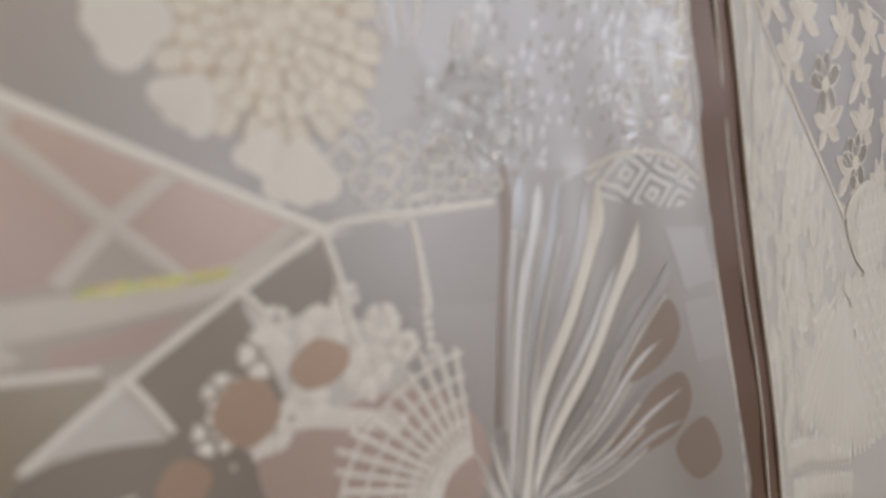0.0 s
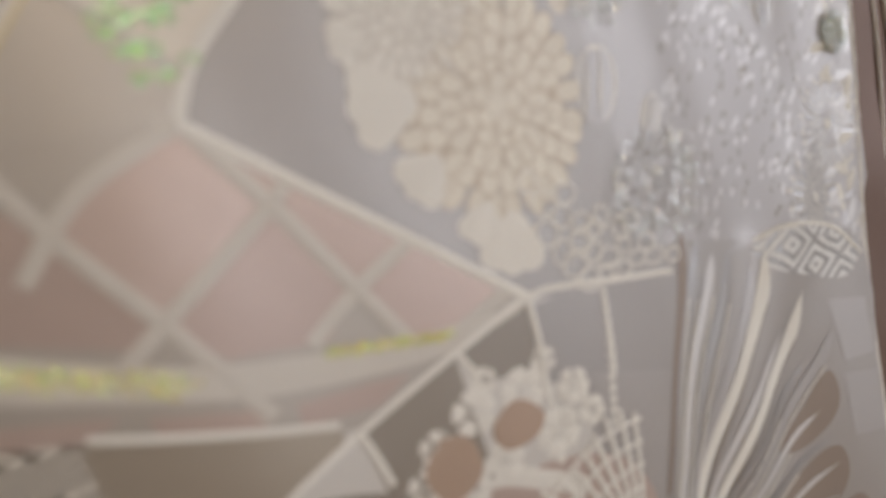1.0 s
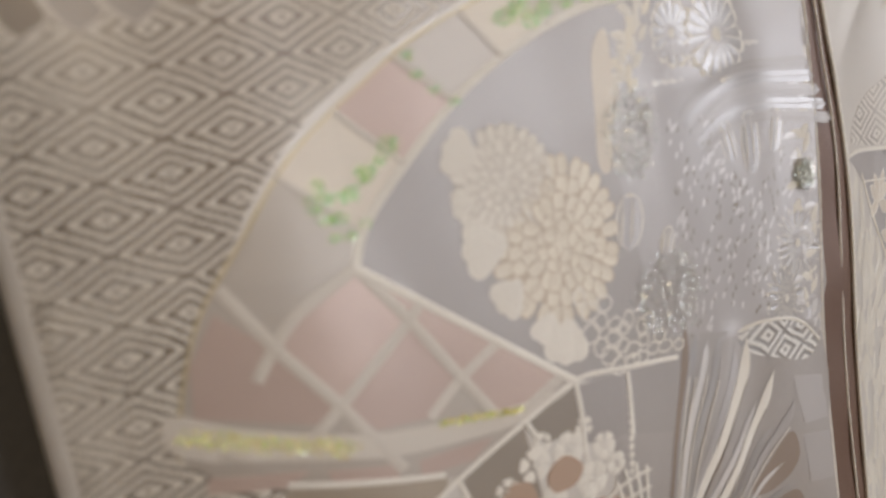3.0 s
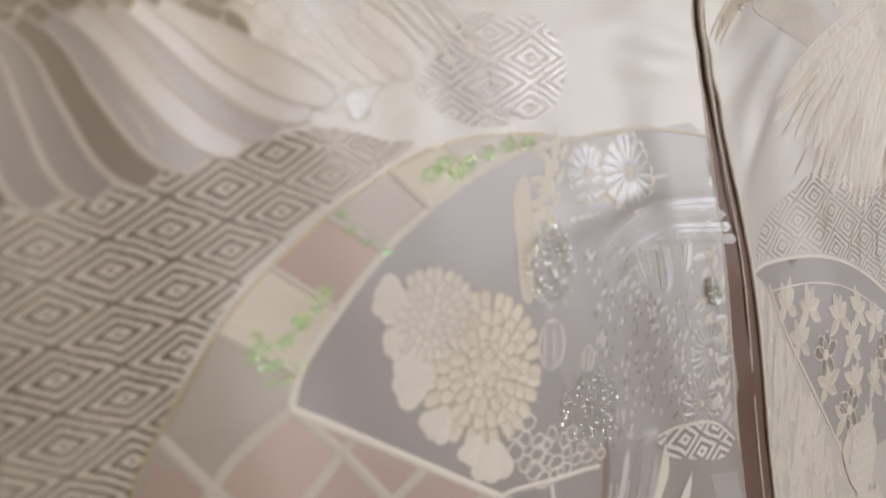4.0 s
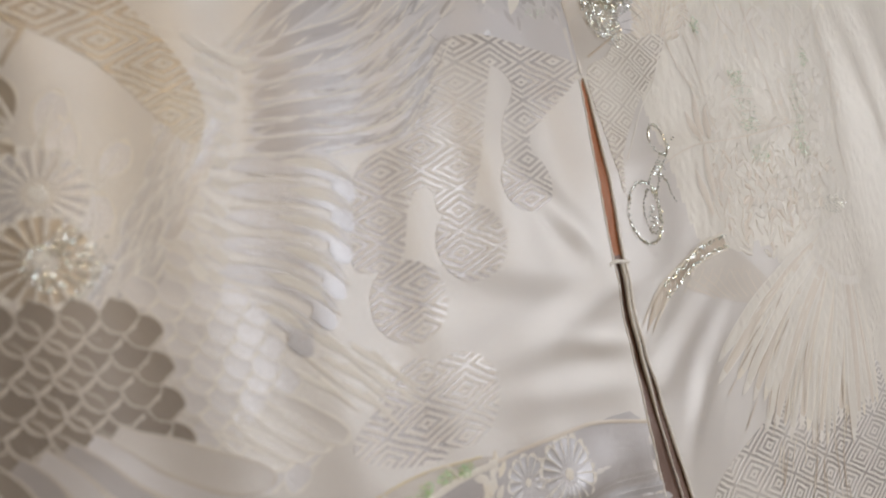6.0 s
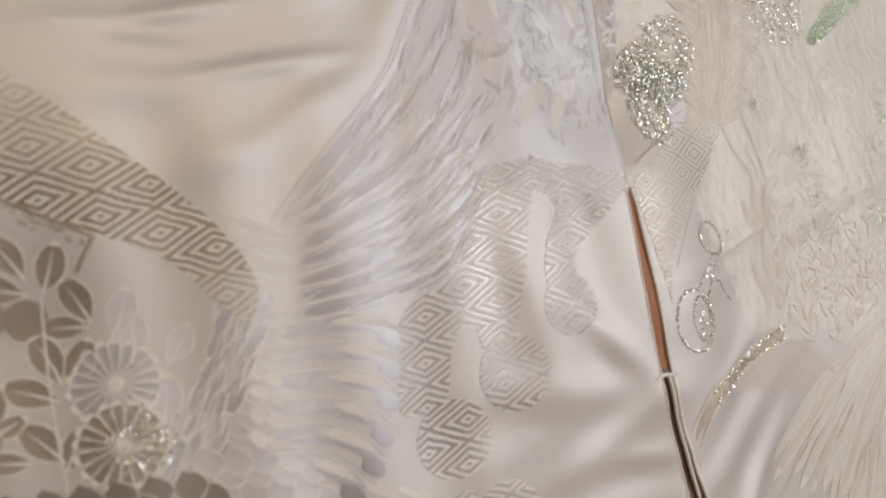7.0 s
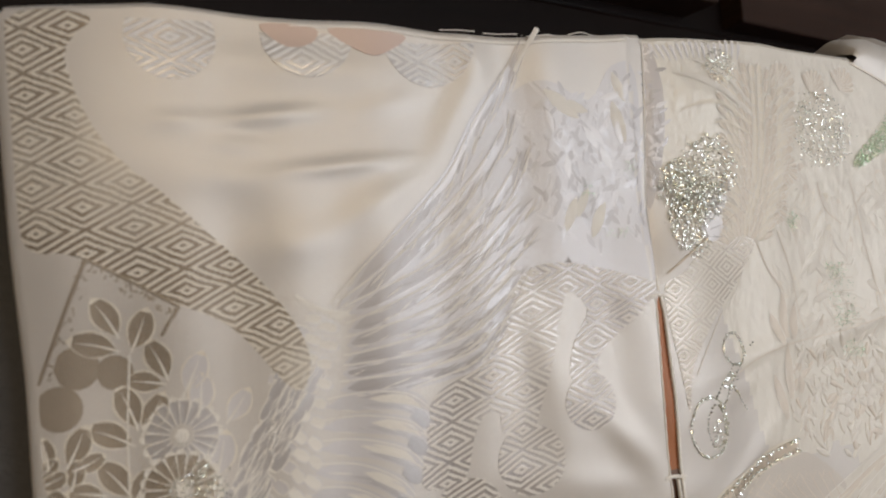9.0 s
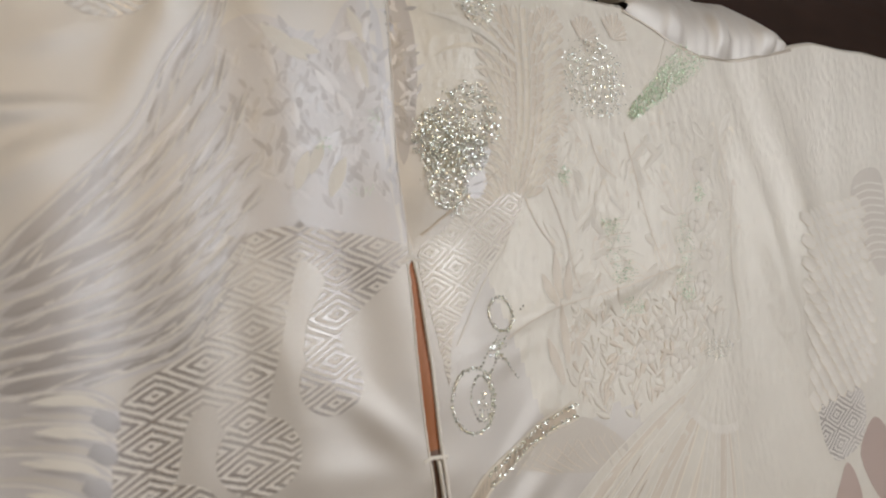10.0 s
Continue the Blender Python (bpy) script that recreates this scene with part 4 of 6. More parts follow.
def leaf_branch():
    b = tagged(new("leaf_branch"), "woven branch of dark satin leaves and berries")
    b.parent = robe
    cord("stem", THREAD, b, [(-0.291, 1.560), (-0.290, 1.60), (-0.286, 1.640)], 0.0012, 0.0005)
    leaves = [(-0.295, 1.659, 115, 1.0), (-0.280, 1.652, 65, 1.0), (-0.302, 1.646, 160, 1.05), (-0.274, 1.637, 110, 1.0), (-0.281, 1.626, 168, 0.85), (-0.289, 1.616, 108, 1.05), (-0.277, 1.612, 58, 1.0), (-0.298, 1.603, 150, 1.05),
              (-0.311, 1.601, 62, 0.95), (-0.325, 1.599, 95, 0.7), (-0.324, 1.592, 40, 0.6), (-0.322, 1.586, 20, 0.7), (-0.313, 1.588, 75, 0.7), (-0.306, 1.592, 20, 0.7), (-0.297, 1.583, 125, 1.05), (-0.285, 1.578, 60, 0.9),
              (-0.310, 1.578, 165, 0.8), (-0.321, 1.576, 120, 0.7)]
    pale = [(-0.258, 1.629, 62, 1.0), (-0.256, 1.618, 80, 1.0), (-0.239, 1.610, 52, 0.9), (-0.249, 1.588, 72, 1.1)]
    for k, (x, z, a, s) in enumerate(leaves + pale):
        long, ca, sa = 0.0205 * s, math.cos(radians(a)), math.sin(radians(a))
        piece("leaf", [SATIN if k < len(leaves) else PEARLY, CREAM], b, x - long / 2 * ca, z - long / 2 * sa, a - 6, long, 0.0128 * s, "leaf", 0.0006, 12, True, 0.0006)
        piece("leaf_vein", [THREAD], b, x - long * 0.6 * ca, z - long * 0.6 * sa, a - 6, long * 0.9, 0.0015, "blade", 0.0005, 12, False, 0.0015)
    for x, z, r in ((-0.309, 1.636, 0.0100), (-0.318, 1.618, 0.0105), (-0.293, 1.632, 0.0082)):
        piece("berry", [SATIN], b, x - r, z, 0, 2 * r, 2 * r, "oval", 0.0006, 0, False, 0.0005, 12)
    for p, q in (((-0.300, 1.686), (-0.326, 1.630)), ((-0.300, 1.686), (-0.262, 1.660)), ((-0.262, 1.660), (-0.271, 1.647))):
        cord("fan_line", SATIN, b, [p, ((p[0] + q[0]) / 2, (p[1] + q[1]) / 2 + 0.0005), q], 0.0020, 0.0006)
    rng = random.Random(15)
    for _ in range(70):
        f, d = rng.random(), abs(rng.gauss(0, 0.0032))
        x, z = (-0.300 - 0.026 * f + d, 1.686 - 0.056 * f) if rng.random() < 0.4 else (-0.300 + 0.038 * f, 1.684 - 0.026 * f - d)
        piece("shade_stitch", [SATIN], b, x, z, rng.uniform(0, 180), 0.0022, 0.0009, "leaf", 0.0004, 0, False, 0.0004, 3)


leaf_branch()


def blossom(name, label, x, z, r, petals, mats, rings=1, turn=0.0, wide=None, core=0.25, thick=0.0013, rim=False, lift=0.0006, shape="petal", parent=None, squash=1.0):
    """A flower of padded petals in one or more rings round a heart."""
    b = tagged(new(name), label)
    b.parent = parent or robe
    for ring in range(rings):
        f = 1 - ring / rings
        count = petals if rings == 1 else max(6, int(petals * (0.62 + 0.38 * f)))
        inner = r * core if rings == 1 else r * max(0.0, f - 2.0 / rings) + r * 0.03
        long = r * f - inner
        for k in range(count):
            a = turn + 360 * (k + 0.5 * (ring % 2)) / count
            ca, sa = math.cos(radians(a)), math.sin(radians(a)) * squash
            w = wide or 2.0 * math.pi * r * f / count * (1.05 if rings == 1 else 0.92)
            piece("petal", mats, b, x + inner * ca, z + inner * sa, math.degrees(math.atan2(sa, ca)), long * math.hypot(ca, sa), w, shape, thick, 6 * math.sin(k * 2.1), rim, lift + 0.0012 * ring, 6)
    if rings == 1:
        piece("heart", [mats[-1]], b, x - r * core * 0.6, z, 0, r * core * 1.2, r * core * 1.2, "oval", thick, 0, False, lift + 0.0006 * rings, 6)
    return b


blossom("daisy", "wheel-shaped daisy in pale satin", -0.266, 1.599, 0.019, 18, [FEATHER, THREAD], 1, 0, None, 0.3, 0.0010, True)
blossom("daisy", "wheel-shaped daisy in dark satin", -0.268, 1.574, 0.019, 18, [SATIN, THREAD], 1, 5, None, 0.3, 0.0010, True, 0.0010)
sparkle("tinsel_tuft", SILVER, robe, [(-0.260, 1.572, 0.014, 0.013)], 300, 0.0011, 3, "tuft of silver tinsel on the daisy")


def sprigs():
    s = tagged(new("bamboo_sprig"), "sprig of silvery pointed leaves beside the seam")
    s.parent = robe
    rng = random.Random(12)
    area_of = [(-0.084, 1.720), (-0.072, 1.752), (-0.058, 1.764), (-0.040, 1.756), (-0.024, 1.752), (-0.014, 1.774), (-0.002, 1.770), (0.002, 1.70), (0.000, 1.664), (-0.024, 1.676), (-0.052, 1.676), (-0.072, 1.690)]
    patch("sprig_ground", PALEWING, s, [(-0.098, 1.735), (-0.078, 1.762), (-0.058, 1.768), (-0.030, 1.757), (-0.013, 1.777), (0.004, 1.772), (0.0025, 1.70), (0.0005, 1.647), (-0.028, 1.656), (-0.058, 1.663), (-0.085, 1.660), (-0.100, 1.690)], 0.0003, "lilac-grey satin under the leaves", 4)
    for k in range(360):
        x, z = rng.uniform(-0.085, 0.003), rng.uniform(1.664, 1.772)
        if not inside(x, z, area_of):
            continue
        m = (FEATHER, MIST, PALEWING, MIST, FEATHER)[k % 5]
        piece("leaf", [m, PEARLY] if k % 2 else [m], s, x, z, rng.choice((70, 100, 130, 50, -50, -110, 20)) + rng.uniform(-15, 15), 0.006 + 0.008 * rng.random(), 0.0036, "leaf", 0.0004, 10, k % 2 == 1, 0.0004 + 0.0008 * rng.random(), 8)
    for x, z, a, long in ((-0.0600, 1.7630, -42, 0.028), (-0.0520, 1.7560, -20, 0.022), (-0.0130, 1.7735, -72, 0.020), (-0.0145, 1.7560, -78, 0.026), (-0.0030, 1.7690, 250, 0.014), (-0.0080, 1.7600, 185, 0.014), (-0.0300, 1.7420, -60, 0.014), (-0.0480, 1.7250, -95, 0.014), (-0.0350, 1.7050, 235, 0.020),
                          (-0.0240, 1.6960, 235, 0.024), (-0.0440, 1.7000, 240, 0.022), (-0.0180, 1.7150, 110, 0.016), (-0.0260, 1.7280, 120, 0.016), (-0.0560, 1.7380, 100, 0.014), (-0.0100, 1.7300, 95, 0.018)):
        piece("petal", [THREAD if long > 0.0195 else PEARLY], s, x, z, a, long, long * 0.32, "leaf", 0.0008, 8, False, 0.0014)
    # the strip of the same foliage beyond the seam
    patch("strip_ground", MIST, s, [(0.0105, 1.788), (0.0215, 1.790), (0.0260, 1.765), (0.0250, 1.738), (0.0195, 1.712), (0.0110, 1.690), (0.0090, 1.720), (0.0100, 1.755)], 0.0003, "lilac-grey satin strip", 3)
    for k in range(60):
        z = 1.700 + 0.088 * rng.random()
        piece("leaf", [(PEWTER, PEARLY, SLATE)[k % 3]], s, 0.0115 + 0.0115 * rng.random() * min(1.0, (z - 1.69) / 0.03), z, rng.uniform(0, 180), 0.008, 0.0026, "leaf", 0.0006, 10, False, 0.0008, 6)


sprigs()
sparkle("tinsel_tuft", FROST, robe, [(-0.006, 1.716, 0.004, 0.007), (-0.036, 1.703, 0.005, 0.006), (-0.018, 1.678, 0.008, 0.004)], 26, 0.0010, 31, "tufts of green tinsel among the leaves", 0.002)

# ---- the painted fan on the sleeve ----
fan = tagged(new("folding_fan"), "embroidered folding fan with a pale corded border")
fan.parent = robe
CORNER, TIP = (-0.2035, 1.3903), (-0.1408, 1.3395)
ARC = [CORNER, (-0.1992, 1.3997), (-0.1906, 1.4092), (-0.1788, 1.4203), (-0.1650, 1.4322), (-0.1499, 1.4417), (-0.1323, 1.4490), (-0.1142, 1.4535), (-0.0949, 1.4548)]
OUTER = [(-0.2530, 1.3540), (-0.2505, 1.3660), (-0.2453, 1.3807), (-0.2399, 1.3902), (-0.2289, 1.4036), (-0.2187, 1.4163), (-0.2096, 1.4250), (-0.1968, 1.4353), (-0.1839, 1.4457), (-0.1674, 1.4538), (-0.1552, 1.4580), (-0.1321, 1.4605), (-0.1024, 1.4590)]
patch("fan_leaf", SLATE, fan, ARC + [(-0.112, 1.42), (-0.108, 1.38), (-0.098, 1.336), (-0.120, 1.3375), TIP, (-0.172, 1.3648)], 0.0004, "mauve-grey satin leaf of the fan", 3)
patch("fan_leaf", MIST, fan, [(-0.0949, 1.4540), (-0.0700, 1.4555), (-0.0357, 1.4555), (-0.0020, 1.4495), (-0.0015, 1.38), (-0.0015, 1.33), (-0.050, 1.332), (-0.098, 1.335), (-0.108, 1.38), (-0.112, 1.42)], 0.0003, "silver-grey satin leaf of the fan", 3)
patch("fan_stripe", PETAL, fan, [(-0.1185, 1.4400), (-0.1120, 1.4440), (-0.1110, 1.4180), (-0.1150, 1.4020), (-0.1200, 1.4040), (-0.1195, 1.4200)], 0.0006, "warm tan stripe on the fan")
cord("fan_border", THREAD, fan, ARC, 0.0032, 0.0010, 0.0008)
cord("fan_border", THREAD, fan, [CORNER, (-0.172, 1.3648), TIP], 0.0030, 0.0016, 0.0008)
cord("fan_border", PETAL, fan, [(-0.0949, 1.4548), (-0.0700, 1.4562), (-0.0357, 1.4562), (-0.0015, 1.4500)], 0.0020, 0.0008, 0.0006)
tiles = tagged(new("lattice_band"), "rose and pearl satin tiles divided by pale cords")
tiles.parent = robe
patch("tile_ground", GREIGE_SATIN, tiles, OUTER + [(-0.0955, 1.4555), (-0.1142, 1.4545), (-0.1330, 1.4498), (-0.1510, 1.4424), (-0.1660, 1.4328), (-0.1800, 1.4208), (-0.1918, 1.4094), (-0.2004, 1.3999), CORNER, (-0.172, 1.3642), TIP, (-0.158, 1.3330), (-0.1850, 1.3245), (-0.2330, 1.3400)], 0.0004, "greige satin", 2)
cord("tile_border", GOLD, tiles, OUTER, 0.0010, 0.0006, 0.0006)


def tile(points, material):
    patch("tile", material, tiles, points, 0.0007, smooth=1, grid=0.006)


# the crossings of the pale cords
A, B, C, P, Q = (-0.1913, 1.3728), (-0.1790, 1.3525), (-0.2145, 1.3565), (-0.2262, 1.3740), (-0.2215, 1.3815)
for points in ([CORNER, (-0.1880, 1.3772), A], [(-0.1868, 1.3762), (-0.1660, 1.3606), B, A], [(-0.1645, 1.3592), (-0.1455, 1.3435), (-0.1600, 1.3375), (-0.1690, 1.3375), B], [CORNER, A, (-0.2030, 1.3645), C, P, Q],
               [A, B, (-0.1870, 1.3440), (-0.2060, 1.3470), C, (-0.2030, 1.3645)], [P, C, (-0.2190, 1.3530), (-0.2480, 1.3635), (-0.2465, 1.3760), (-0.2390, 1.3870)],
               [(-0.2480, 1.3480), (-0.2250, 1.3425), (-0.2310, 1.3400), (-0.2490, 1.3440)], [(-0.2210, 1.3410), (-0.2000, 1.3350), (-0.2030, 1.3320), (-0.2200, 1.3370)], [(-0.1960, 1.3340), (-0.1720, 1.3320), (-0.1800, 1.3275), (-0.1960, 1.3295)]):
    tile(points, ROSE)
# tiles along the arc, between their dividing cords
CROSS = [((-0.2360, 1.3920), CORNER), ((-0.2187, 1.4163), (-0.1995, 1.3985)), ((-0.2030, 1.4305), (-0.1850, 1.4145)), ((-0.1880, 1.4420), (-0.1690, 1.4290)), ((-0.1700, 1.4525), (-0.1540, 1.4395)), ((-0.1500, 1.4590), (-0.1370, 1.4475)), ((-0.1200, 1.4600), (-0.1142, 1.4540))]
for k, ((p, q), (r, s)) in enumerate(zip(CROSS, CROSS[1:])):
    tile([p, r, s, q], (GREIGE_SATIN, PETAL, ROSE, GREIGE_SATIN, PETAL, GREIGE_SATIN)[k])
for p, q in CROSS[1:]:
    cord("tile_cord", GREIGE_THREAD, tiles, [p, ((p[0] + q[0]) / 2, (p[1] + q[1]) / 2 + 0.0004), q], 0.0020, 0.0008, 0.0009)
for pts in ([CORNER, A, B, (-0.1686, 1.3358)], [(-0.2370, 1.3930), P, C, (-0.2007, 1.3334)], [CORNER, Q, (-0.2330, 1.3685)], [(-0.1875, 1.3768), A, (-0.2030, 1.3645), C, (-0.2234, 1.3500)], [(-0.1650, 1.3598), B, (-0.1905, 1.3445)], [(-0.1460, 1.3425), (-0.1608, 1.3366)]):
    cord("tile_cord", GREIGE_THREAD, tiles, pts, 0.0038, 0.0008, 0.0009)
patch("pale_ribbon", GREIGE_THREAD, robe, [(-0.2535, 1.3657), (-0.2383, 1.3579), (-0.2117, 1.3476), (-0.1843, 1.3413), (-0.1624, 1.3389), (-0.1420, 1.3380), (-0.1560, 1.3345), (-0.1700, 1.3335), (-0.1976, 1.3370), (-0.2273, 1.3460), (-0.2530, 1.3550)], 0.0011, "pale ribbon across the tiles", 3)
sparkle("tinsel_fringe", GILT, robe, [(-0.249 + 0.0042 * k, 1.3590 - 0.0017 * k, 0.0040, 0.0022) for k in range(9)] + [(-0.186 + 0.0045 * k, 1.3415 - 0.0008 * k, 0.0026, 0.0010) for k in range(6)], 70, 0.0010, 11, "golden and green tinsel fringe along the ribbon", 0.0012)
sparkle("tinsel_fringe", TINSEL, robe, [(x, z, 0.0042, 0.0026) for x, z in ((-0.1540, 1.4500), (-0.1490, 1.4530), (-0.1440, 1.4490), (-0.1390, 1.4520), (-0.1300, 1.4545), (-0.1200, 1.4560), (-0.1110, 1.4562))], 90, 0.0009, 12, "green tinsel along the fan's rim", 0.0010)
sparkle("tinsel_fringe", TINSEL, robe, [(-0.2093, 1.4090, 0.0040, 0.0022), (-0.2015, 1.4092, 0.0035, 0.0020), (-0.2065, 1.4038, 0.0040, 0.0016), (-0.1960, 1.4140, 0.0030, 0.0020), (-0.1890, 1.4200, 0.0030, 0.0024)], 80, 0.0010, 14, "green tinsel across the tiles", 0.0010)
sparkle("tinsel_fringe", TINSEL, robe, [(x, z, 0.0020, 0.0013) for x, z in ((-0.1840, 1.4420), (-0.1805, 1.4370), (-0.1750, 1.4325), (-0.1690, 1.4290), (-0.1915, 1.4165), (-0.1965, 1.4120), (-0.2090, 1.4130), (-0.2110, 1.4070), (-0.2075, 1.3990), (-0.2030, 1.3985), (-0.1985, 1.4010))], 34, 0.0009, 13, "green tinsel along the tiles", 0.0008)
for pts in ([(-0.2310, 1.3405), (-0.2101, 1.3336), (-0.1890, 1.3268)], [(-0.2060, 1.3145), (-0.1953, 1.3195), (-0.1855, 1.3235), (-0.1615, 1.3328), TIP, (-0.1293, 1.3390), (-0.1166, 1.3366), (-0.0930, 1.3326)], [(-0.1855, 1.3235), (-0.1830, 1.3165), (-0.1812, 1.3098)], [TIP, (-0.1400, 1.3271), (-0.1408, 1.3150)], [(-0.1190, 1.3358), (-0.1195, 1.3255), (-0.1205, 1.3140)], [(-0.1605, 1.3322), (-0.1570, 1.3255)]):
    cord("box_edge", THREAD, robe, pts, 0.0020, 0.0010, 0.0009)
patch("bronze_field", SATIN, robe, [(-0.2300, 1.3405), (-0.2101, 1.3326), (-0.1890, 1.3258), (-0.1953, 1.3190), (-0.2060, 1.3140), (-0.2200, 1.3000), (-0.2290, 1.2950), (-0.2310, 1.3260)], 0.0005, "plain bronze-grey satin field")
for points in ([(-0.1395, 1.3375), (-0.1205, 1.3368), (-0.1210, 1.3150), (-0.1400, 1.3180)], [(-0.1180, 1.3358), (-0.0920, 1.3320), (-0.0960, 1.3060), (-0.1195, 1.3140)], [(-0.1600, 1.3322), (-0.1415, 1.3382), (-0.1410, 1.3230), (-0.1560, 1.3240)], [(-0.1845, 1.3230), (-0.1615, 1.3318), (-0.1580, 1.3010), (-0.1810, 1.3000)]):
    patch("box_side", SLATE if points[0][0] > -0.15 else TAUPE, robe, points, 0.0006, "dark grey satin square of a box", 1)

# ---- flowers on the fan ----


def chrysanthemum(label, x, z, r, rings, mats, ground, squash=1.0, seed=1):
    """A flat woven flower head: rings of separate petals on a darker ground."""
    b = tagged(new("chrysanthemum"), label)
    b.parent = robe
    rng = random.Random(seed)
    piece("base", [ground], b, x - r * 0.93, z, 0, r * 1.86, r * 1.86 * squash, "oval", 0.0002, 0, False, 0.0007, 16)
    for k in range(rings):
        r0, r1 = r * k / rings, r * (k + 1) / rings * rng.uniform(0.98, 1.04)
        count = max(5, int(2 * math.pi * r1 / (r * 0.225)))
        for q in range(count):
            a = 360 * (q + 0.5 * (k % 2)) / count + rng.uniform(-4, 4)
            ca, sa = math.cos(radians(a)), math.sin(radians(a)) * squash
            long = (r1 - r0) * rng.uniform(1.25, 1.5)
            at = max(0.0, r1 - long)
            piece("petal", mats, b, x + at * ca, z + at * sa, math.degrees(math.atan2(sa, ca)), long * math.hypot(ca, sa), 2 * math.pi * r1 / count * 0.98, "scallop", 0.0012, rng.uniform(-8, 8), True, 0.0010 + 0.0004 * (rings - k), 8)


chrysanthemum("ivory chrysanthemum half behind a larger one", -0.1560, 1.4040, 0.0180, 4, [THREAD, GREIGE_THREAD], GREIGE_THREAD, 1.0, 3)
chrysanthemum("large cream chrysanthemum with many narrow petals", -0.1390, 1.3835, 0.0245, 5, [CREAM, TAN], TAN, 1.08, 5)
for x, z, r, a in ((-0.1686, 1.4147, 0.0080, 150), (-0.1700, 1.4010, 0.0050, 170), (-0.1650, 1.3875, 0.0105, 180), (-0.1592, 1.3715, 0.0080, 215), (-0.1480, 1.3585, 0.0070, 240), (-0.1415, 1.3525, 0.0100, 255)):
    b = tagged(new("lobed_leaf"), "ivory lobed leaf beside the chrysanthemum")
    b.parent = robe
    for k in (-1, 0, 1):
        piece("lobe", [THREAD], b, x - r * 0.7 * math.cos(radians(a)), z - r * 0.7 * math.sin(radians(a)), a + 26 * k, r * 1.45, r * 1.0, "petal", 0.0014, 0, False, 0.0018 + 0.0006 * (k == 0))
for x, z, a, long, wide in ((-0.1110, 1.3745, 75, 0.0190, 0.0130), (-0.0945, 1.3690, 65, 0.0110, 0.0070), (-0.0405, 1.3900, 88, 0.0240, 0.0130), (-0.0520, 1.3960, 105, 0.0160, 0.0080), (-0.0250, 1.3960, 70, 0.0170, 0.0080)):
    leaf = tagged(new("oval_leaf"), "oval leaf in grey satin with a pale outline")
    leaf.parent = robe
    piece("leaf", [MIST if x < -0.09 else PEWTER, THREAD], leaf, x, z, a, long, wide, "oval", 0.0012, 8, True, 0.0010, 12)
    for q in (-0.25, 0.1):
        piece("vein", [THREAD], leaf, x + wide * q, z + long * 0.08, a, long * 0.84, 0.0010, "leaf", 0.0004, 8, False, 0.0032, 8)
sparkle("tinsel_tuft", SILVER, robe, [(-0.1055, 1.4125, 0.0125, 0.0150), (-0.0930, 1.3560, 0.0180, 0.0150), (-0.0090, 1.3860, 0.0050, 0.0060)], 620, 0.00095, 21, "round tuft of silvery tinsel loops")
for cx, cz, rx, rz in ((-0.1055, 1.4125, 0.0120, 0.0145), (-0.0930, 1.3560, 0.0170, 0.0140)):
    patch("tuft_bed", SLATE, robe, [(cx + rx * math.cos(a) * (0.9 + 0.1 * math.sin(5 * a)), cz + rz * math.sin(a) * (0.9 + 0.1 * math.sin(5 * a))) for a in steps(0, 6.0, 18)], 0.0006, "dark silver satin under the tinsel", 2)
blossom("wheel_flower", "wheel-shaped flower with looped petals", -0.0573, 1.4405, 0.0170, 17, [PEWTER, THREAD], 1, 0, None, 0.25, 0.0010, True, 0.0008)
blossom("wheel_flower", "wheel-shaped flower with looped petals", -0.0800, 1.4425, 0.0120, 13, [PEWTER, THREAD], 1, 9, None, 0.25, 0.0010, True, 0.0006)
blossom("wheel_flower", "wheel-shaped flower with narrow rays", -0.0140, 1.3602, 0.0150, 20, [PEWTER, THREAD], 1, 0, None, 0.2, 0.0010, True, 0.0008, "blade")
blossom("wheel_flower", "wheel-shaped flower with narrow rays", -0.0240, 1.3400, 0.0150, 18, [PEWTER, THREAD], 1, 5, None, 0.2, 0.0010, True, 0.0008, "blade")
cloud = tagged(new("stream_band"), "flowing grey satin bands with pale edges")
cloud.parent = robe
STREAM = [(-0.0800, 1.4150), (-0.0690, 1.4225), (-0.0560, 1.4270), (-0.0380, 1.4290), (-0.0200, 1.4285), (-0.0015, 1.4275)]
for k in range(5):
    line = [(x + 0.0030 * k, z - 0.0036 * k - 0.0004 * k * i) for i, (x, z) in enumerate(STREAM)]
    strip("stream", (SLATE, PEWTER, MIST, PEWTER, SLATE)[k], cloud, line, 0.0018, 0.0044, 0.0, 0.05, 0.0008, 0.0, 1.0, 0.00005)
    cord("stream_edge", MIST, cloud, line, 0.0008, 0.0003, 0.0009)


def lace(name, label, x0, x1, z0, z1, step, material, seed, keep=lambda x, z: True):
    """A net of small oval loops."""
    p = tagged(new(name), label)
    p.parent = robe
    rng = random.Random(seed)
    z, r = z0, 0
    while z < z1:
        x = x0 + (r % 2) * step / 2
        while x < x1:
            if keep(x, z):
                rx, rz, u = step * rng.uniform(0.34, 0.60), step * rng.uniform(0.30, 0.52), rng.uniform(0, 3)
                cx, cz = x + step * rng.uniform(-0.25, 0.25), z + step * rng.uniform(-0.25, 0.25)
                cord("loop", material, p, [(cx + rx * math.cos(q + u), cz + rz * math.sin(q + u)) for q in (0.2, 1.4, 2.7, 3.9, 5.1)], 0.0009, 0.0006, 0.0008, True)
            x += step
        z += step * 0.8
        r += 1


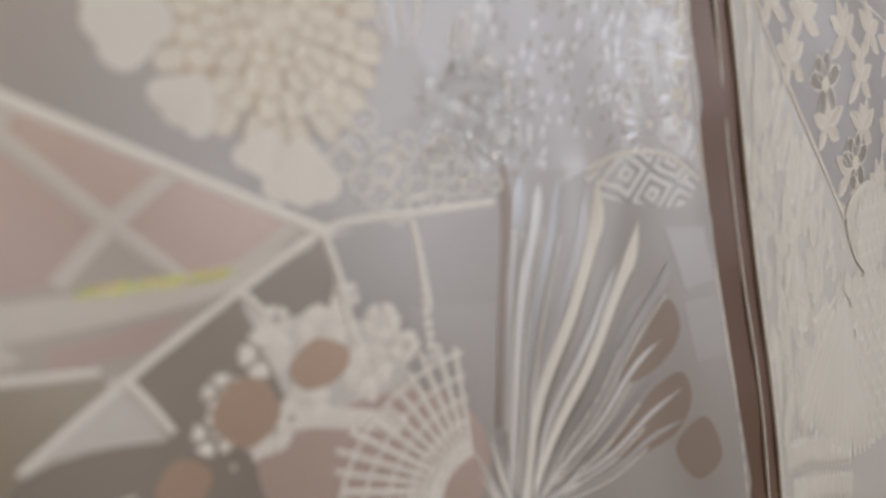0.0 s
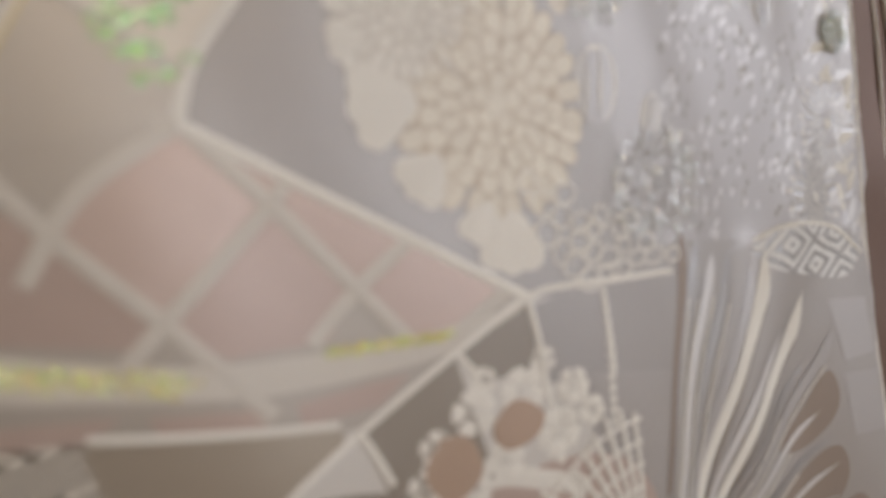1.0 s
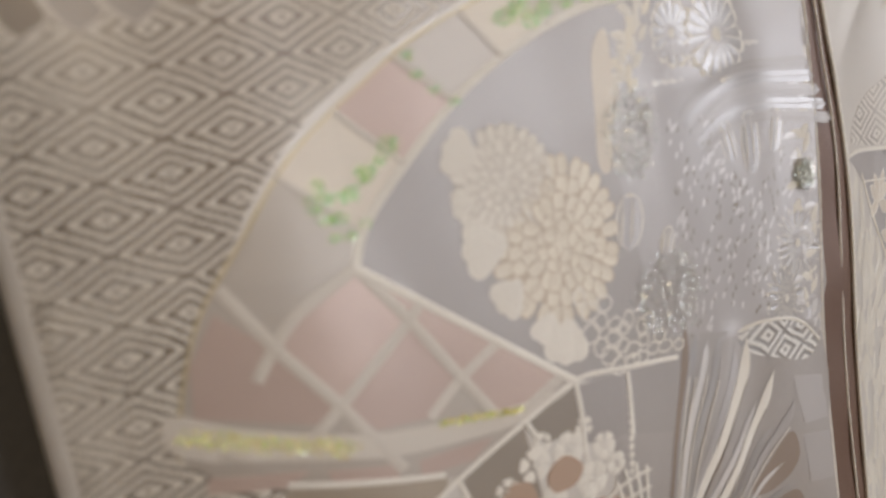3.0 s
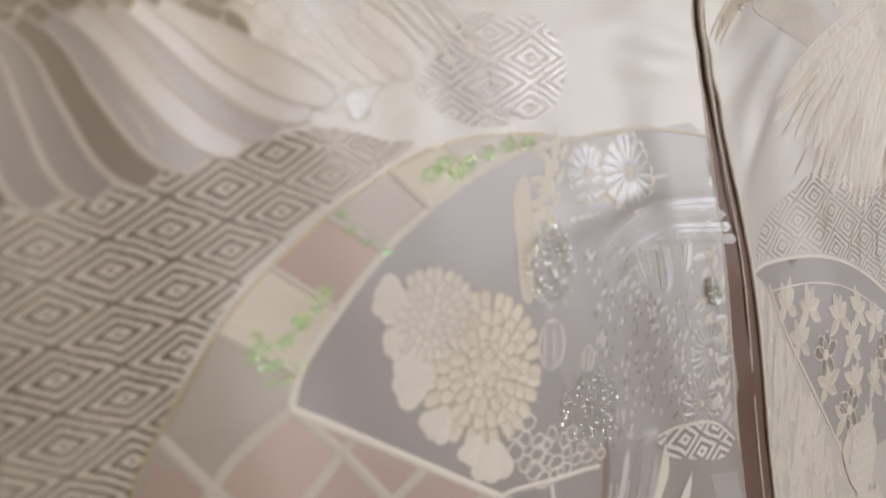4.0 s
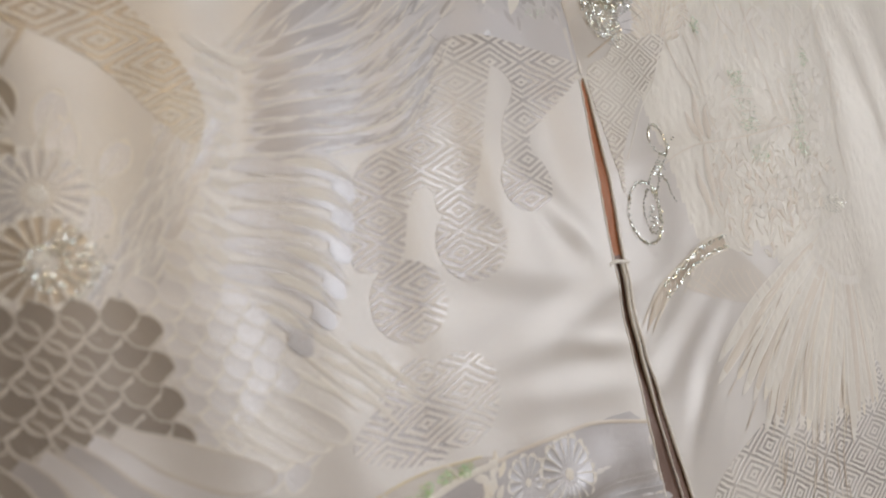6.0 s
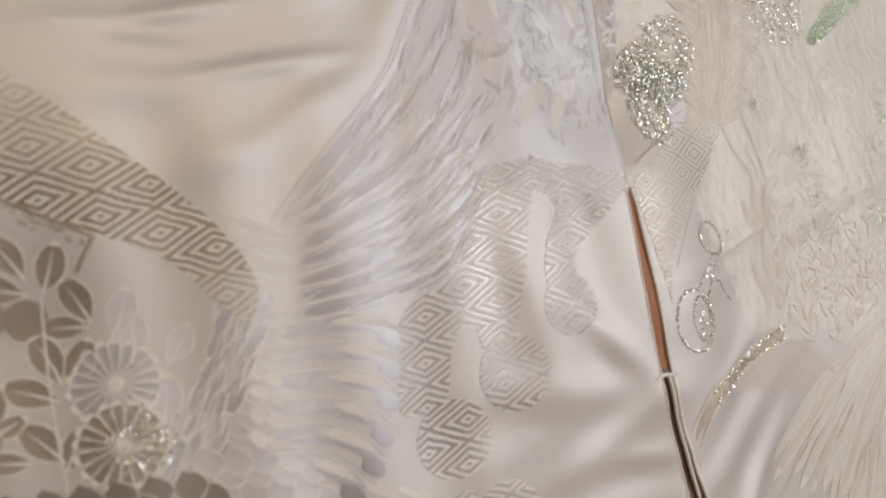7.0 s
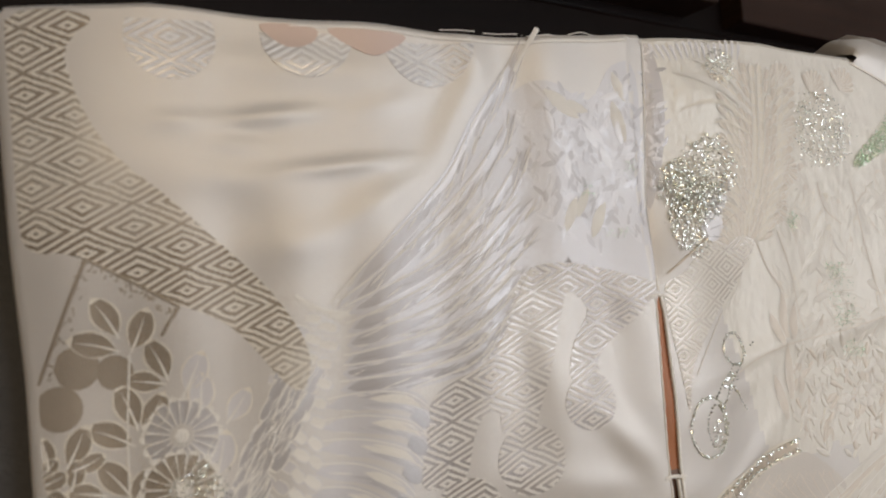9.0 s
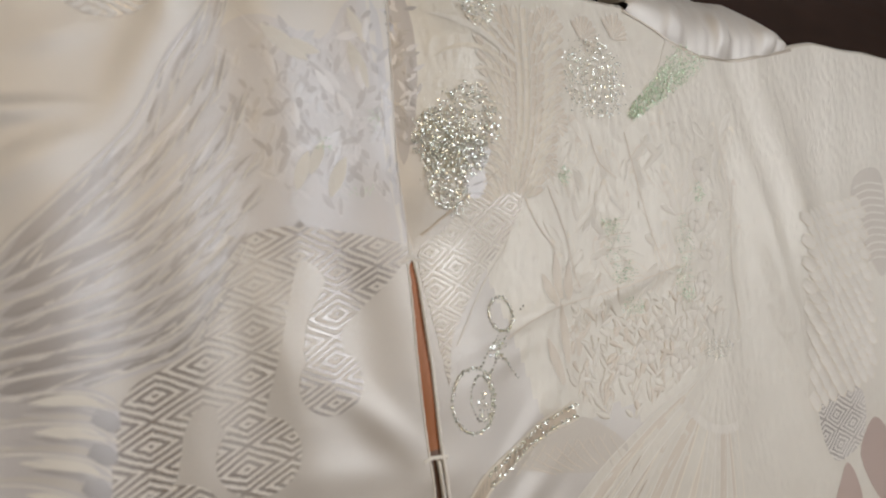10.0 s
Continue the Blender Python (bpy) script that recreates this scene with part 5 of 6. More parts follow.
lace("lace_net", "open net of pale loops under the tinsel", -0.137, -0.076, 1.338, 1.372, 0.0066, THREAD, 5, lambda x, z: 0.010 < math.hypot(x + 0.096, (z - 1.359)) < 0.040 and z < 1.352 - 0.55 * (x + 0.110) and z > 1.3395 - 0.12 * (x + 0.14))


def speckle(name, label, x0, x1, z0, z1, count, size, material, seed, angle=70, keep=None):
    p = tagged(new(name), label)
    p.parent = robe
    rng = random.Random(seed)
    for _ in range(count):
        x, z = rng.uniform(x0, x1), rng.uniform(z0, z1)
        if keep and not keep(x, z):
            continue
        piece("seed_stitch", [material], p, x, z, angle + rng.uniform(-25, 25), size * rng.uniform(0.7, 1.4), size * 0.5, "leaf", 0.0004, 0, False, 0.0005, 4)


def clear(x, z):
    return math.hypot(x + 0.040, z - 1.402) > 0.016 and math.hypot(x + 0.093, z - 1.357) > 0.017


speckle("seed_stitching", "scattered seed stitches in dark grey thread", -0.088, -0.016, 1.336, 1.412, 240, 0.0024, TAUPE, 8, 70, clear)
speckle("seed_stitching", "scattered seed stitches in pale thread", -0.088, -0.012, 1.336, 1.412, 170, 0.0034, PEARLY, 9, 60, clear)
# a garland of pale leaves beside the stripe, and one along the slit
for k in range(30):
    f = k / 29
    piece("garland_leaf", [THREAD if k % 3 else CREAM], fan, -0.0965 - 0.013 * f + 0.003 * math.sin(k * 2.4), 1.4520 - 0.030 * f, (75, 120, 160, 40)[k % 4], 0.0075, 0.0034, "leaf", 0.0012, 8, False, 0.0008, 6)
for k in range(54):
    f = k / 53
    piece("garland_leaf", [(PEARLY, THREAD, MIST)[k % 3]], fan, -0.0065 + 0.004 * math.sin(k * 1.9), 1.418 - 0.098 * f, (150, 95, 215, 60, 180)[k % 5], 0.0085, 0.0032, "leaf", 0.0012, 10, False, 0.0009, 6)


def noshi():
    """The bundle of long ribbons that spreads up from its knot, in front of brown leaves."""
    p = tagged(new("ribbon_bundle"), "bundle of long pale ribbons that fan upward")
    p.parent = robe
    patch("bundle_ground", SLATE, p, [(-0.0900, 1.3400), (-0.0700, 1.3360), (-0.0300, 1.3290), (-0.0015, 1.3220), (-0.0015, 1.26), (-0.0015, 1.19), (-0.06, 1.19), (-0.125, 1.215), (-0.1300, 1.28), (-0.1260, 1.330), (-0.1080, 1.339)], 0.00035, "dark silver satin ground", 3)
    for points in ([(-0.0560, 1.2680), (-0.0420, 1.2760), (-0.0270, 1.2860), (-0.0230, 1.2760), (-0.0300, 1.2680), (-0.0440, 1.2640)], [(-0.0680, 1.2480), (-0.0480, 1.2560), (-0.0270, 1.2610), (-0.0230, 1.2500), (-0.0330, 1.2400), (-0.0520, 1.2400)], [(-0.0330, 1.2350), (-0.0180, 1.2420), (-0.0120, 1.2250), (-0.0250, 1.2200)]):
        patch("brown_leaf", BROWN, p, points, 0.0006, "brown satin leaf")
    for points in ([(-0.0230, 1.3080), (-0.0020, 1.3040), (-0.0020, 1.2860), (-0.0180, 1.2870)], [(-0.0200, 1.2830), (-0.0020, 1.2800), (-0.0020, 1.2600), (-0.0180, 1.2620)]):
        patch("grey_square", MIST, p, points, 0.0006, "blue-grey satin square", 1)
    root = (-0.1085, 1.2440)
    lines = [
        ([(-0.1085, 1.2750), (-0.0985, 1.3035), (-0.0905, 1.3260), (-0.0870, 1.3460)], BROWN, 0.0030, 0.0040),
        ([(-0.1090, 1.2700), (-0.0965, 1.3030), (-0.0870, 1.3250), (-0.0815, 1.3390)], PEWTER, 0.0026, 0.0050),
        ([(-0.1095, 1.2560), (-0.0925, 1.3010), (-0.0800, 1.3240), (-0.0750, 1.3340)], PEARLY, 0.0026, 0.0046),
        ([(-0.1090, 1.2500), (-0.0880, 1.2980), (-0.0730, 1.3200), (-0.0665, 1.3330)], PEWTER, 0.0026, 0.0052),
        ([root, (-0.0980, 1.2720), (-0.0780, 1.2970), (-0.0610, 1.3160), (-0.0575, 1.3270)], MIST, 0.0026, 0.0050),
        ([root, (-0.0930, 1.2740), (-0.0700, 1.2990), (-0.0550, 1.3160), (-0.0500, 1.3305)], THREAD, 0.0024, 0.0068),
        ([root, (-0.0880, 1.2700), (-0.0640, 1.2900), (-0.0470, 1.3040)], PEARLY, 0.0022, 0.0040),
        ([root, (-0.0850, 1.2670), (-0.0600, 1.2870), (-0.0430, 1.3010), (-0.0350, 1.3140)], THREAD, 0.0024, 0.0076),
        ([root, (-0.0820, 1.2630), (-0.0560, 1.2790), (-0.0370, 1.2910)], PEWTER, 0.0022, 0.0044),
        ([root, (-0.0790, 1.2610), (-0.0500, 1.2770), (-0.0300, 1.2900), (-0.0230, 1.2985)], MIST, 0.0022, 0.0050),
        ([root, (-0.0780, 1.2560), (-0.0530, 1.2670), (-0.0330, 1.2740)], PEARLY, 0.0018, 0.0024),
        ([root, (-0.0770, 1.2510), (-0.0500, 1.2590), (-0.0280, 1.2640)], PEWTER, 0.0018, 0.0024),
        ([root, (-0.0760, 1.2460), (-0.0500, 1.2500), (-0.0270, 1.2550)], PEARLY, 0.0018, 0.0022),
        ([root, (-0.0760, 1.2410), (-0.0500, 1.2430), (-0.0270, 1.2440)], MIST, 0.0018, 0.0022),
    ]
    for k, (line, mat, w0, w1) in enumerate(lines):
        strip("ribbon", mat, p, line, w0, w1, 0.0, 0.26, 0.0007 + 0.00004 * k, 0.0, 1.0, 0.00012)
        cord("ribbon_edge", TAUPE if mat is THREAD else THREAD, p, [(x + 0.0022, z - 0.0022) for x, z in line[:-1]], 0.0008, 0.0004, 0.0011)
    for k in range(26):
        a = 118 - 5.5 * k
        piece("ribbon_fold", [(THREAD, PEARLY, PEWTER)[k % 3]], p, root[0] + 0.0035 * math.cos(radians(a)), root[1] + 0.0035 * math.sin(radians(a)), a, 0.020 + 0.008 * (k % 2), 0.0022, "blade", 0.0012, -10, False, 0.0018, 8)
    # the woven knot above the ribbons
    patch("knot", DIA_KNOT, p, [(-0.0540, 1.3310), (-0.0395, 1.3335), (-0.0160, 1.3290), (-0.0040, 1.3200), (-0.0120, 1.3130), (-0.0330, 1.3180), (-0.0500, 1.3240)], 0.0006, "woven lozenge knot above the ribbons")
    cord("knot_edge", THREAD, p, [(-0.0560, 1.3320), (-0.0395, 1.3345), (-0.0160, 1.3295), (-0.0030, 1.3190)], 0.0016, 0.0008, 0.0010)


noshi()
for x, z, r in ((-0.1600, 1.3184, 0.0056), (-0.1467, 1.3190, 0.0060), (-0.1396, 1.3058, 0.0062), (-0.1333, 1.3153, 0.0048), (-0.1702, 1.3137, 0.0044), (-0.1561, 1.3245, 0.0034), (-0.1741, 1.3058, 0.0050), (-0.1293, 1.3074, 0.0040), (-0.1553, 1.3040, 0.0056), (-0.1640, 1.3010, 0.0050), (-0.1400, 1.3240, 0.0036)):
    blossom("plum_blossom", "small ivory plum blossom", x, z, r, 5, [THREAD], 1, 90 + 900 * x, r * 1.25, 0.25, 0.0014, False, 0.0012)
for k in range(22):
    x, z = ((-0.1404, 1.3240 - 0.0012 * k) if k % 2 else (-0.1192 - 0.0002 * k, 1.3300 - 0.0014 * k))
    piece("bead", [THREAD], robe, x - 0.0012, z, 0, 0.0026, 0.0024, "oval", 0.0010, 0, False, 0.0013, 5)
for points in ([(-0.1560, 1.3130), (-0.1490, 1.3175), (-0.1425, 1.3120), (-0.1460, 1.3070), (-0.1540, 1.3070)], [(-0.1740, 1.3080), (-0.1690, 1.3150), (-0.1620, 1.3130), (-0.1610, 1.3040), (-0.1690, 1.3000)], [(-0.1880, 1.2990), (-0.1820, 1.3040), (-0.1770, 1.2980), (-0.1830, 1.2920)]):
    patch("copper_inlay", COPPER, robe, points, 0.0008, "copper satin inlay")


def basket():
    p = tagged(new("flower_basket"), "basket of netted pale cords")
    p.parent = robe
    patch("basket_ground", ROSE, p, [(-0.1680, 1.2960), (-0.1550, 1.2990), (-0.1380, 1.2985), (-0.1200, 1.2900), (-0.1130, 1.2700), (-0.1250, 1.2560), (-0.1500, 1.2600), (-0.1660, 1.2760)], 0.0005, "rose-grey satin behind the net")
    hub = (-0.1200, 1.2620)
    for k in range(17):
        a = radians(85 + 6.6 * k)
        cord("rib", THREAD, p, [(hub[0] + r * math.cos(a), hub[1] + r * math.sin(a)) for r in (0.010, 0.026, 0.040 + 0.003 * math.sin(k))], 0.0017, 0.0010, 0.0010)
    for r in (0.014, 0.020, 0.026, 0.032, 0.038):
        cord("hoop", THREAD, p, [(hub[0] + r * math.cos(radians(a)), hub[1] + r * math.sin(radians(a))) for a in range(82, 196, 12)], 0.0014, 0.0010, 0.0012)
    piece("handle", [THREAD], p, -0.1600, 1.3030, -22, 0.030, 0.0050, "band", 0.0012, -12, False, 0.0012)


basket()
speckle("seed_stitching", "scattered pale stitches beside the basket", -0.215, -0.165, 1.235, 1.300, 60, 0.008, THREAD, 19, 20)
patch("grey_field", TAUPE, robe, [(-0.1810, 1.3080), (-0.1690, 1.2990), (-0.1650, 1.2760), (-0.1700, 1.22), (-0.23, 1.22), (-0.2300, 1.2950), (-0.2060, 1.3135)], 0.0004, "grey-brown satin under the box")


# ---- the body panel ----
sparkle("tinsel_tuft", SILVER, robe, [(0.053, 1.714, 0.021, 0.020), (0.033, 1.680, 0.013, 0.021), (0.030, 1.704, 0.013, 0.016), (0.047, 1.694, 0.015, 0.014), (0.152, 1.736, 0.026, 0.027)], 620, 0.0014, 41, "large tuft of silver tinsel loops", 0.0035)
sparkle("tinsel_tuft", SILVER, robe, [(0.069, 1.779, 0.012, 0.011)], 300, 0.0011, 44, "small tuft of silver tinsel")


def crested_bird():
    """A phoenix's tan neck of close feathers, its crest and ruffs."""
    p = tagged(new("bird_plumage"), "tan and cream bird plumage with a swept crest")
    p.parent = robe
    rng = random.Random(40)
    spine = spline([(0.074, 1.668), (0.084, 1.690), (0.089, 1.715), (0.092, 1.740), (0.094, 1.772)], 8)
    for k in range(len(spine) - 1, -1, -1):
        x, z = spine[k]
        spread = 0.012 + 0.014 * k / len(spine)
        for q in range(6):
            u = (q + 0.5 * (k % 2)) / 5 * 2 - 1
            piece("neck_feather", [CREAM if (q + k) % 2 else PETAL, THREAD], p, x + u * spread, z + rng.uniform(-0.001, 0.001) - 0.003 * abs(u), 90 - 52 * u + rng.uniform(-6, 6), 0.0105, 0.0056, "scallop", 0.0045, 0, True, 0.0005 + 0.0008 * (len(spine) - k) / len(spine), 6)
    for k, (pts, w) in enumerate((([(0.090, 1.746), (0.070, 1.762), (0.050, 1.771), (0.033, 1.7745)], 0.0062), ([(0.088, 1.740), (0.068, 1.753), (0.050, 1.7545), (0.034, 1.7490)], 0.0040), ([(0.090, 1.752), (0.074, 1.772), (0.060, 1.780), (0.046, 1.7830)], 0.0046), ([(0.086, 1.734), (0.070, 1.742), (0.056, 1.7410)], 0.0030))):
        strip("crest_feather", THREAD if k % 2 == 0 else CREAM, p, pts, w * 0.5, w, 0.0, 0.5, 0.0008 + 0.0001 * k, 0.0, 1.0, 0.00012)
    for cx, cz, n, a0 in ((0.115, 1.771, 9, 35), (0.146, 1.766, 9, 50), (0.174, 1.768, 8, 60), (0.112, 1.742, 8, -30), (0.110, 1.716, 8, -40), (0.098, 1.692, 7, -50)):
        for k in range(n):
            a = a0 + (k - n / 2) * 17
            piece("ruff_feather", [PETAL, THREAD], p, cx, cz - 0.004, a, 0.0190 - 0.0012 * abs(k - n / 2), 0.0042, "feather", 0.0032, 12, True, 0.0006 + 0.0001 * k, 8)
    for k in range(17):
        piece("wavy_petal", [PEARLY, THREAD], p, 0.017 + 0.0042 * k, 1.7830 + 0.0010 * math.sin(k), 112 - 3.0 * k, 0.0125, 0.0036, "petal", 0.0008, 24, True, 0.0004)


crested_bird()
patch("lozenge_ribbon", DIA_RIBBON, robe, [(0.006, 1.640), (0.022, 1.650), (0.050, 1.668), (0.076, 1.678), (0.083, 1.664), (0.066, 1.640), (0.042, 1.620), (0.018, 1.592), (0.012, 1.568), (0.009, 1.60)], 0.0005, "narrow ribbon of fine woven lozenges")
cord("ribbon_edge", TAN, robe, [(0.010, 1.650), (0.036, 1.664), (0.070, 1.683)], 0.0016, 0.0010)
cord("ribbon_edge", THREAD, robe, [(0.083, 1.668), (0.066, 1.637), (0.044, 1.617), (0.020, 1.588)], 0.0012, 0.0006)
for x, z in ((0.053, 1.674), (0.057, 1.690)):
    piece("oval_petal", [PEARLY], robe, x - 0.010, z - 0.004, 30, 0.020, 0.0160, "oval", 0.0020, 10, False, 0.0016, 10)
    for q in (-1, 0, 1):
        piece("crinkle", [MIST], robe, x - 0.006, z + 0.004 * q, 10 + 20 * q, 0.011, 0.0011, "leaf", 0.0006, 8, False, 0.0038, 5)


def ring(cx, cz, rx, rz, n=90):
    return [(cx + rx * math.cos(6.2832 * q / n), cz + rz * math.sin(6.2832 * q / n)) for q in range(n + 1)]


LOOPS = [ring(0.0540, 1.5990, 0.0085, 0.0095), ring(0.0260, 1.5560, 0.0140, 0.0180), ring(0.0310, 1.5560, 0.0070, 0.0130)]
beads("tinsel_bow", SILVER, robe, LOOPS + [[(0.057 - 0.0005 * q, 1.590 - 0.0006 * q) for q in range(40)], [(0.046 + 0.0005 * q, 1.580 - 0.0007 * q) for q in range(30)], [(0.030 + 0.0006 * q, 1.570 + 0.0006 * q) for q in range(36)], [(0.064, 1.596), (0.069, 1.599), (0.072, 1.600)]], 0.0017, 0.00085, "bow outlined in silver tinsel beads")
sparkle("tinsel_bow", SILVER, robe, [(x, z, 0.0012, 0.0012) for x, z in ring(0.0540, 1.5990, 0.0085, 0.0095, 22) + ring(0.0260, 1.5560, 0.0140, 0.0180, 34)], 4, 0.0014, 50, "bow outlined in silver tinsel beads", 0.0006)
sparkle("tinsel_knot", SILVER, robe, [(0.046, 1.580, 0.0080, 0.0050), (0.031, 1.552, 0.004, 0.009)], 44, 0.0014, 51, "silver tinsel knot of the bow", 0.001)
BAR = [(0.010, 1.490), (0.018, 1.500), (0.031, 1.5110), (0.054, 1.5195), (0.078, 1.5275), (0.100, 1.5305)]
strip("gold_bar", TAN, robe, BAR[::-1], 0.0120, 0.0055, 0.0, 0.35, 0.0006, 0.0, 1.0, 0.0002)
strip("bar_edge", CREAM, robe, BAR[::-1], 0.0020, 0.0014, 2.6, 0.2, 0.0008)
strip("bar_edge", CREAM, robe, BAR[::-1], 0.0020, 0.0014, -2.6, 0.2, 0.0008)
for k in range(16):
    x, z = spline(BAR, 10)[10 + 2 * k]
    piece("bar_stitch", [SATIN], robe, x - 0.002, z - 0.004, 72, 0.008, 0.0011, "leaf", 0.0006, 0, False, 0.0050, 4)
sparkle("tinsel_fringe", SILVER, robe, [(x, z + d, 0.0036, 0.0014) for x, z in spline(BAR[2:], 6) for d in (-0.0032, 0.0030)], 10, 0.0015, 52, "tinsel along the gold bar", 0.0010)
patch("netted_wing", GREIGE_THREAD, robe, [(0.050, 1.512), (0.092, 1.524), (0.112, 1.522), (0.140, 1.497), (0.120, 1.488), (0.080, 1.498)], 0.0004, "faint netted field below the bar")
for k in range(9):
    cord("net_line", PETAL, robe, [(0.054 + 0.009 * k, 1.511 + 0.0012 * k - 0.0002 * k * k), (0.066 + 0.008 * k, 1.504 - 0.0006 * k), (0.078 + 0.007 * k, 1.4975 - 0.0009 * k)], 0.0009, 0.0004)
    cord("net_line", PETAL, robe, [(0.050 + 0.010 * k, 1.506), (0.058 + 0.009 * k, 1.511 - 0.0005 * k), (0.066 + 0.008 * k, 1.518 - 0.0012 * k)], 0.0009, 0.0004)
PANELS = [(0.155, 1.624, 0.011, 0.018), (0.214, 1.622, 0.009, 0.018), (0.162, 1.584, 0.011, 0.007), (0.210, 1.598, 0.009, 0.012), (0.157, 1.606, 0.012, 0.005), (0.212, 1.584, 0.008, 0.006), (0.234, 1.654, 0.006, 0.008), (0.150, 1.640, 0.008, 0.006), (0.117, 1.675, 0.005, 0.006)]
sparkle("tinsel_panel", FROST, robe, PANELS, 90, 0.0011, 53, "panels of green tinsel weft", 0.0005)
for k in range(26):
    x0, z0, rx, rz = PANELS[k % 6]
    f = (k // 6) / 4 * 2 - 1
    cord("weft_line", PETAL, robe, [(x0 - rx, z0 + rz * f), (x0, z0 + rz * f + 0.0006), (x0 + rx, z0 + rz * f)], 0.0008, 0.0004)
patch("tinsel_ground", THREAD, robe, [(0.177, 1.709), (0.220, 1.726), (0.262, 1.748), (0.240, 1.756), (0.222, 1.763), (0.212, 1.745)], 0.0005, "pearl satin under the green tinsel", 2)
sparkle("tinsel_band", FROST, robe, [(0.182 + 0.060 * k / 15, 1.712 + 0.038 * k / 15, 0.005 + 0.015 * k / 15, 0.004 + 0.008 * k / 15) for k in range(16)], 90, 0.0014, 54, "slanting wedge of green tinsel below the collar", 0.0008)


def plume(name, label, x, z, a0, a1, count, long, wide, mats, seed, bend=14, root=0.012, shape="pointed", lengths=(1.0, 1.0)):
    """A tail of long feathers that spreads from one root."""
    p = tagged(new(name), label)
    p.parent = robe
    rng = random.Random(seed)
    for k in range(count):
        f = k / (count - 1)
        a = a0 + (a1 - a0) * f
        size = long * (lengths[0] + (lengths[1] - lengths[0]) * f)
        piece("feather", mats[k % len(mats)], p, x + root * math.cos(radians(a)), z + root * math.sin(radians(a)), a - bend / 2, size * (0.90 + 0.14 * rng.random()), wide * rng.uniform(0.8, 1.15), shape, 0.0010, bend * (1 - 1.4 * f), True, 0.0005 + 0.0003 * (k % 4), 14)
    for k in range(count):
        a = a0 + (a1 - a0) * (k + 0.5) / count
        piece("short_feather", mats[0], p, x, z, a, long * 0.30, wide * 0.7, "feather", 0.0012, 4, True, 0.0022 + 0.0004 * (k % 3), 8)
    for k in range(count * 3):
        a = a0 + (a1 - a0) * rng.random() * 0.7
        d = long * rng.uniform(0.55, 0.98)
        piece("strand", [(CREAM, PETAL, TAN)[k % 3]], p, x + d * math.cos(radians(a)), z + d * math.sin(radians(a)), a + rng.uniform(-9, 9), 0.022 * rng.uniform(0.6, 1.2), 0.0011, "leaf", 0.0006, 8, False, 0.0030, 6)
    return p


plume("crane_tail", "crane's long ivory tail feathers with cream edges", 0.240, 1.533, 202, 274, 24, 0.178, 0.0100, [[BODY, THREAD], [PETAL, THREAD], [BODY, CREAM]], 61, 10, 0.012, "feather", (1.0, 0.66))
sparkle("tinsel_tuft", SILVER, robe, [(0.236, 1.541, 0.016, 0.007)], 160, 0.0010, 62, "silver tinsel on the crane's back")
patch("lozenge_field", DIA_SMALL, robe, [(0.030, 1.395), (0.046, 1.408), (0.077, 1.417), (0.12, 1.429), (0.19, 1.436), (0.246, 1.430), (0.240, 1.36), (0.220, 1.338), (0.199, 1.347), (0.151, 1.372), (0.102, 1.386), (0.046, 1.391)], 0.0003, "field of fine woven lozenges")


def body_fan():
    p = tagged(new("leaf_fan"), "fan with outlined leaves on grey satin")
    p.parent = robe
    rim = [(0.024, 1.3886), (0.046, 1.3892), (0.102, 1.3838), (0.151, 1.3695), (0.199, 1.3440), (0.216, 1.3303)]
    patch("fan_leaf", MIST, p, rim + [(0.210, 1.29), (0.18, 1.27), (0.120, 1.279), (0.088, 1.3145), (0.062, 1.350), (0.044, 1.376)], 0.0002, "blue-grey satin leaf of the fan", 3)
    cord("fan_border", THREAD, p, rim, 0.0020, 0.0010)
    cord("fan_border", THREAD, p, [(x * 0.985, z - 0.013) for x, z in rim[1:]], 0.0010, 0.0006)
    cord("fan_edge", CREAM, p, [(0.042, 1.380), (0.062, 1.350), (0.088, 1.3145), (0.112, 1.279)], 0.0020, 0.0008)
    rng = random.Random(70)
    for x, z in ((0.062, 1.366), (0.086, 1.360), (0.118, 1.350), (0.144, 1.348), (0.166, 1.338), (0.190, 1.325), (0.074, 1.346), (0.100, 1.318), (0.130, 1.312), (0.158, 1.306), (0.116, 1.296), (0.146, 1.284), (0.180, 1.300), (0.130, 1.332)):
        for a in (20, 65, 100, 140, 215, 320):
            piece("leaf", [PETAL, THREAD], p, x, z, a + rng.uniform(-12, 12), 0.0130 * rng.uniform(0.8, 1.15), 0.0062, "leaf", 0.0020, 8, True, 0.0012 + 0.0004 * rng.random())
    for x, z in ((0.100, 1.334), (0.176, 1.318), (0.122, 1.300)):
        for a in (20, 75, 115, 160, 250, 300):
            piece("leaf", [TAUPE, THREAD], p, x, z, a, 0.0130, 0.0078, "leaf", 0.0010, 4, True, 0.0018)
        piece("heart", [CREAM], p, x - 0.003, z, 0, 0.006, 0.006, "oval", 0.0010, 0, False, 0.0024, 6)


body_fan()


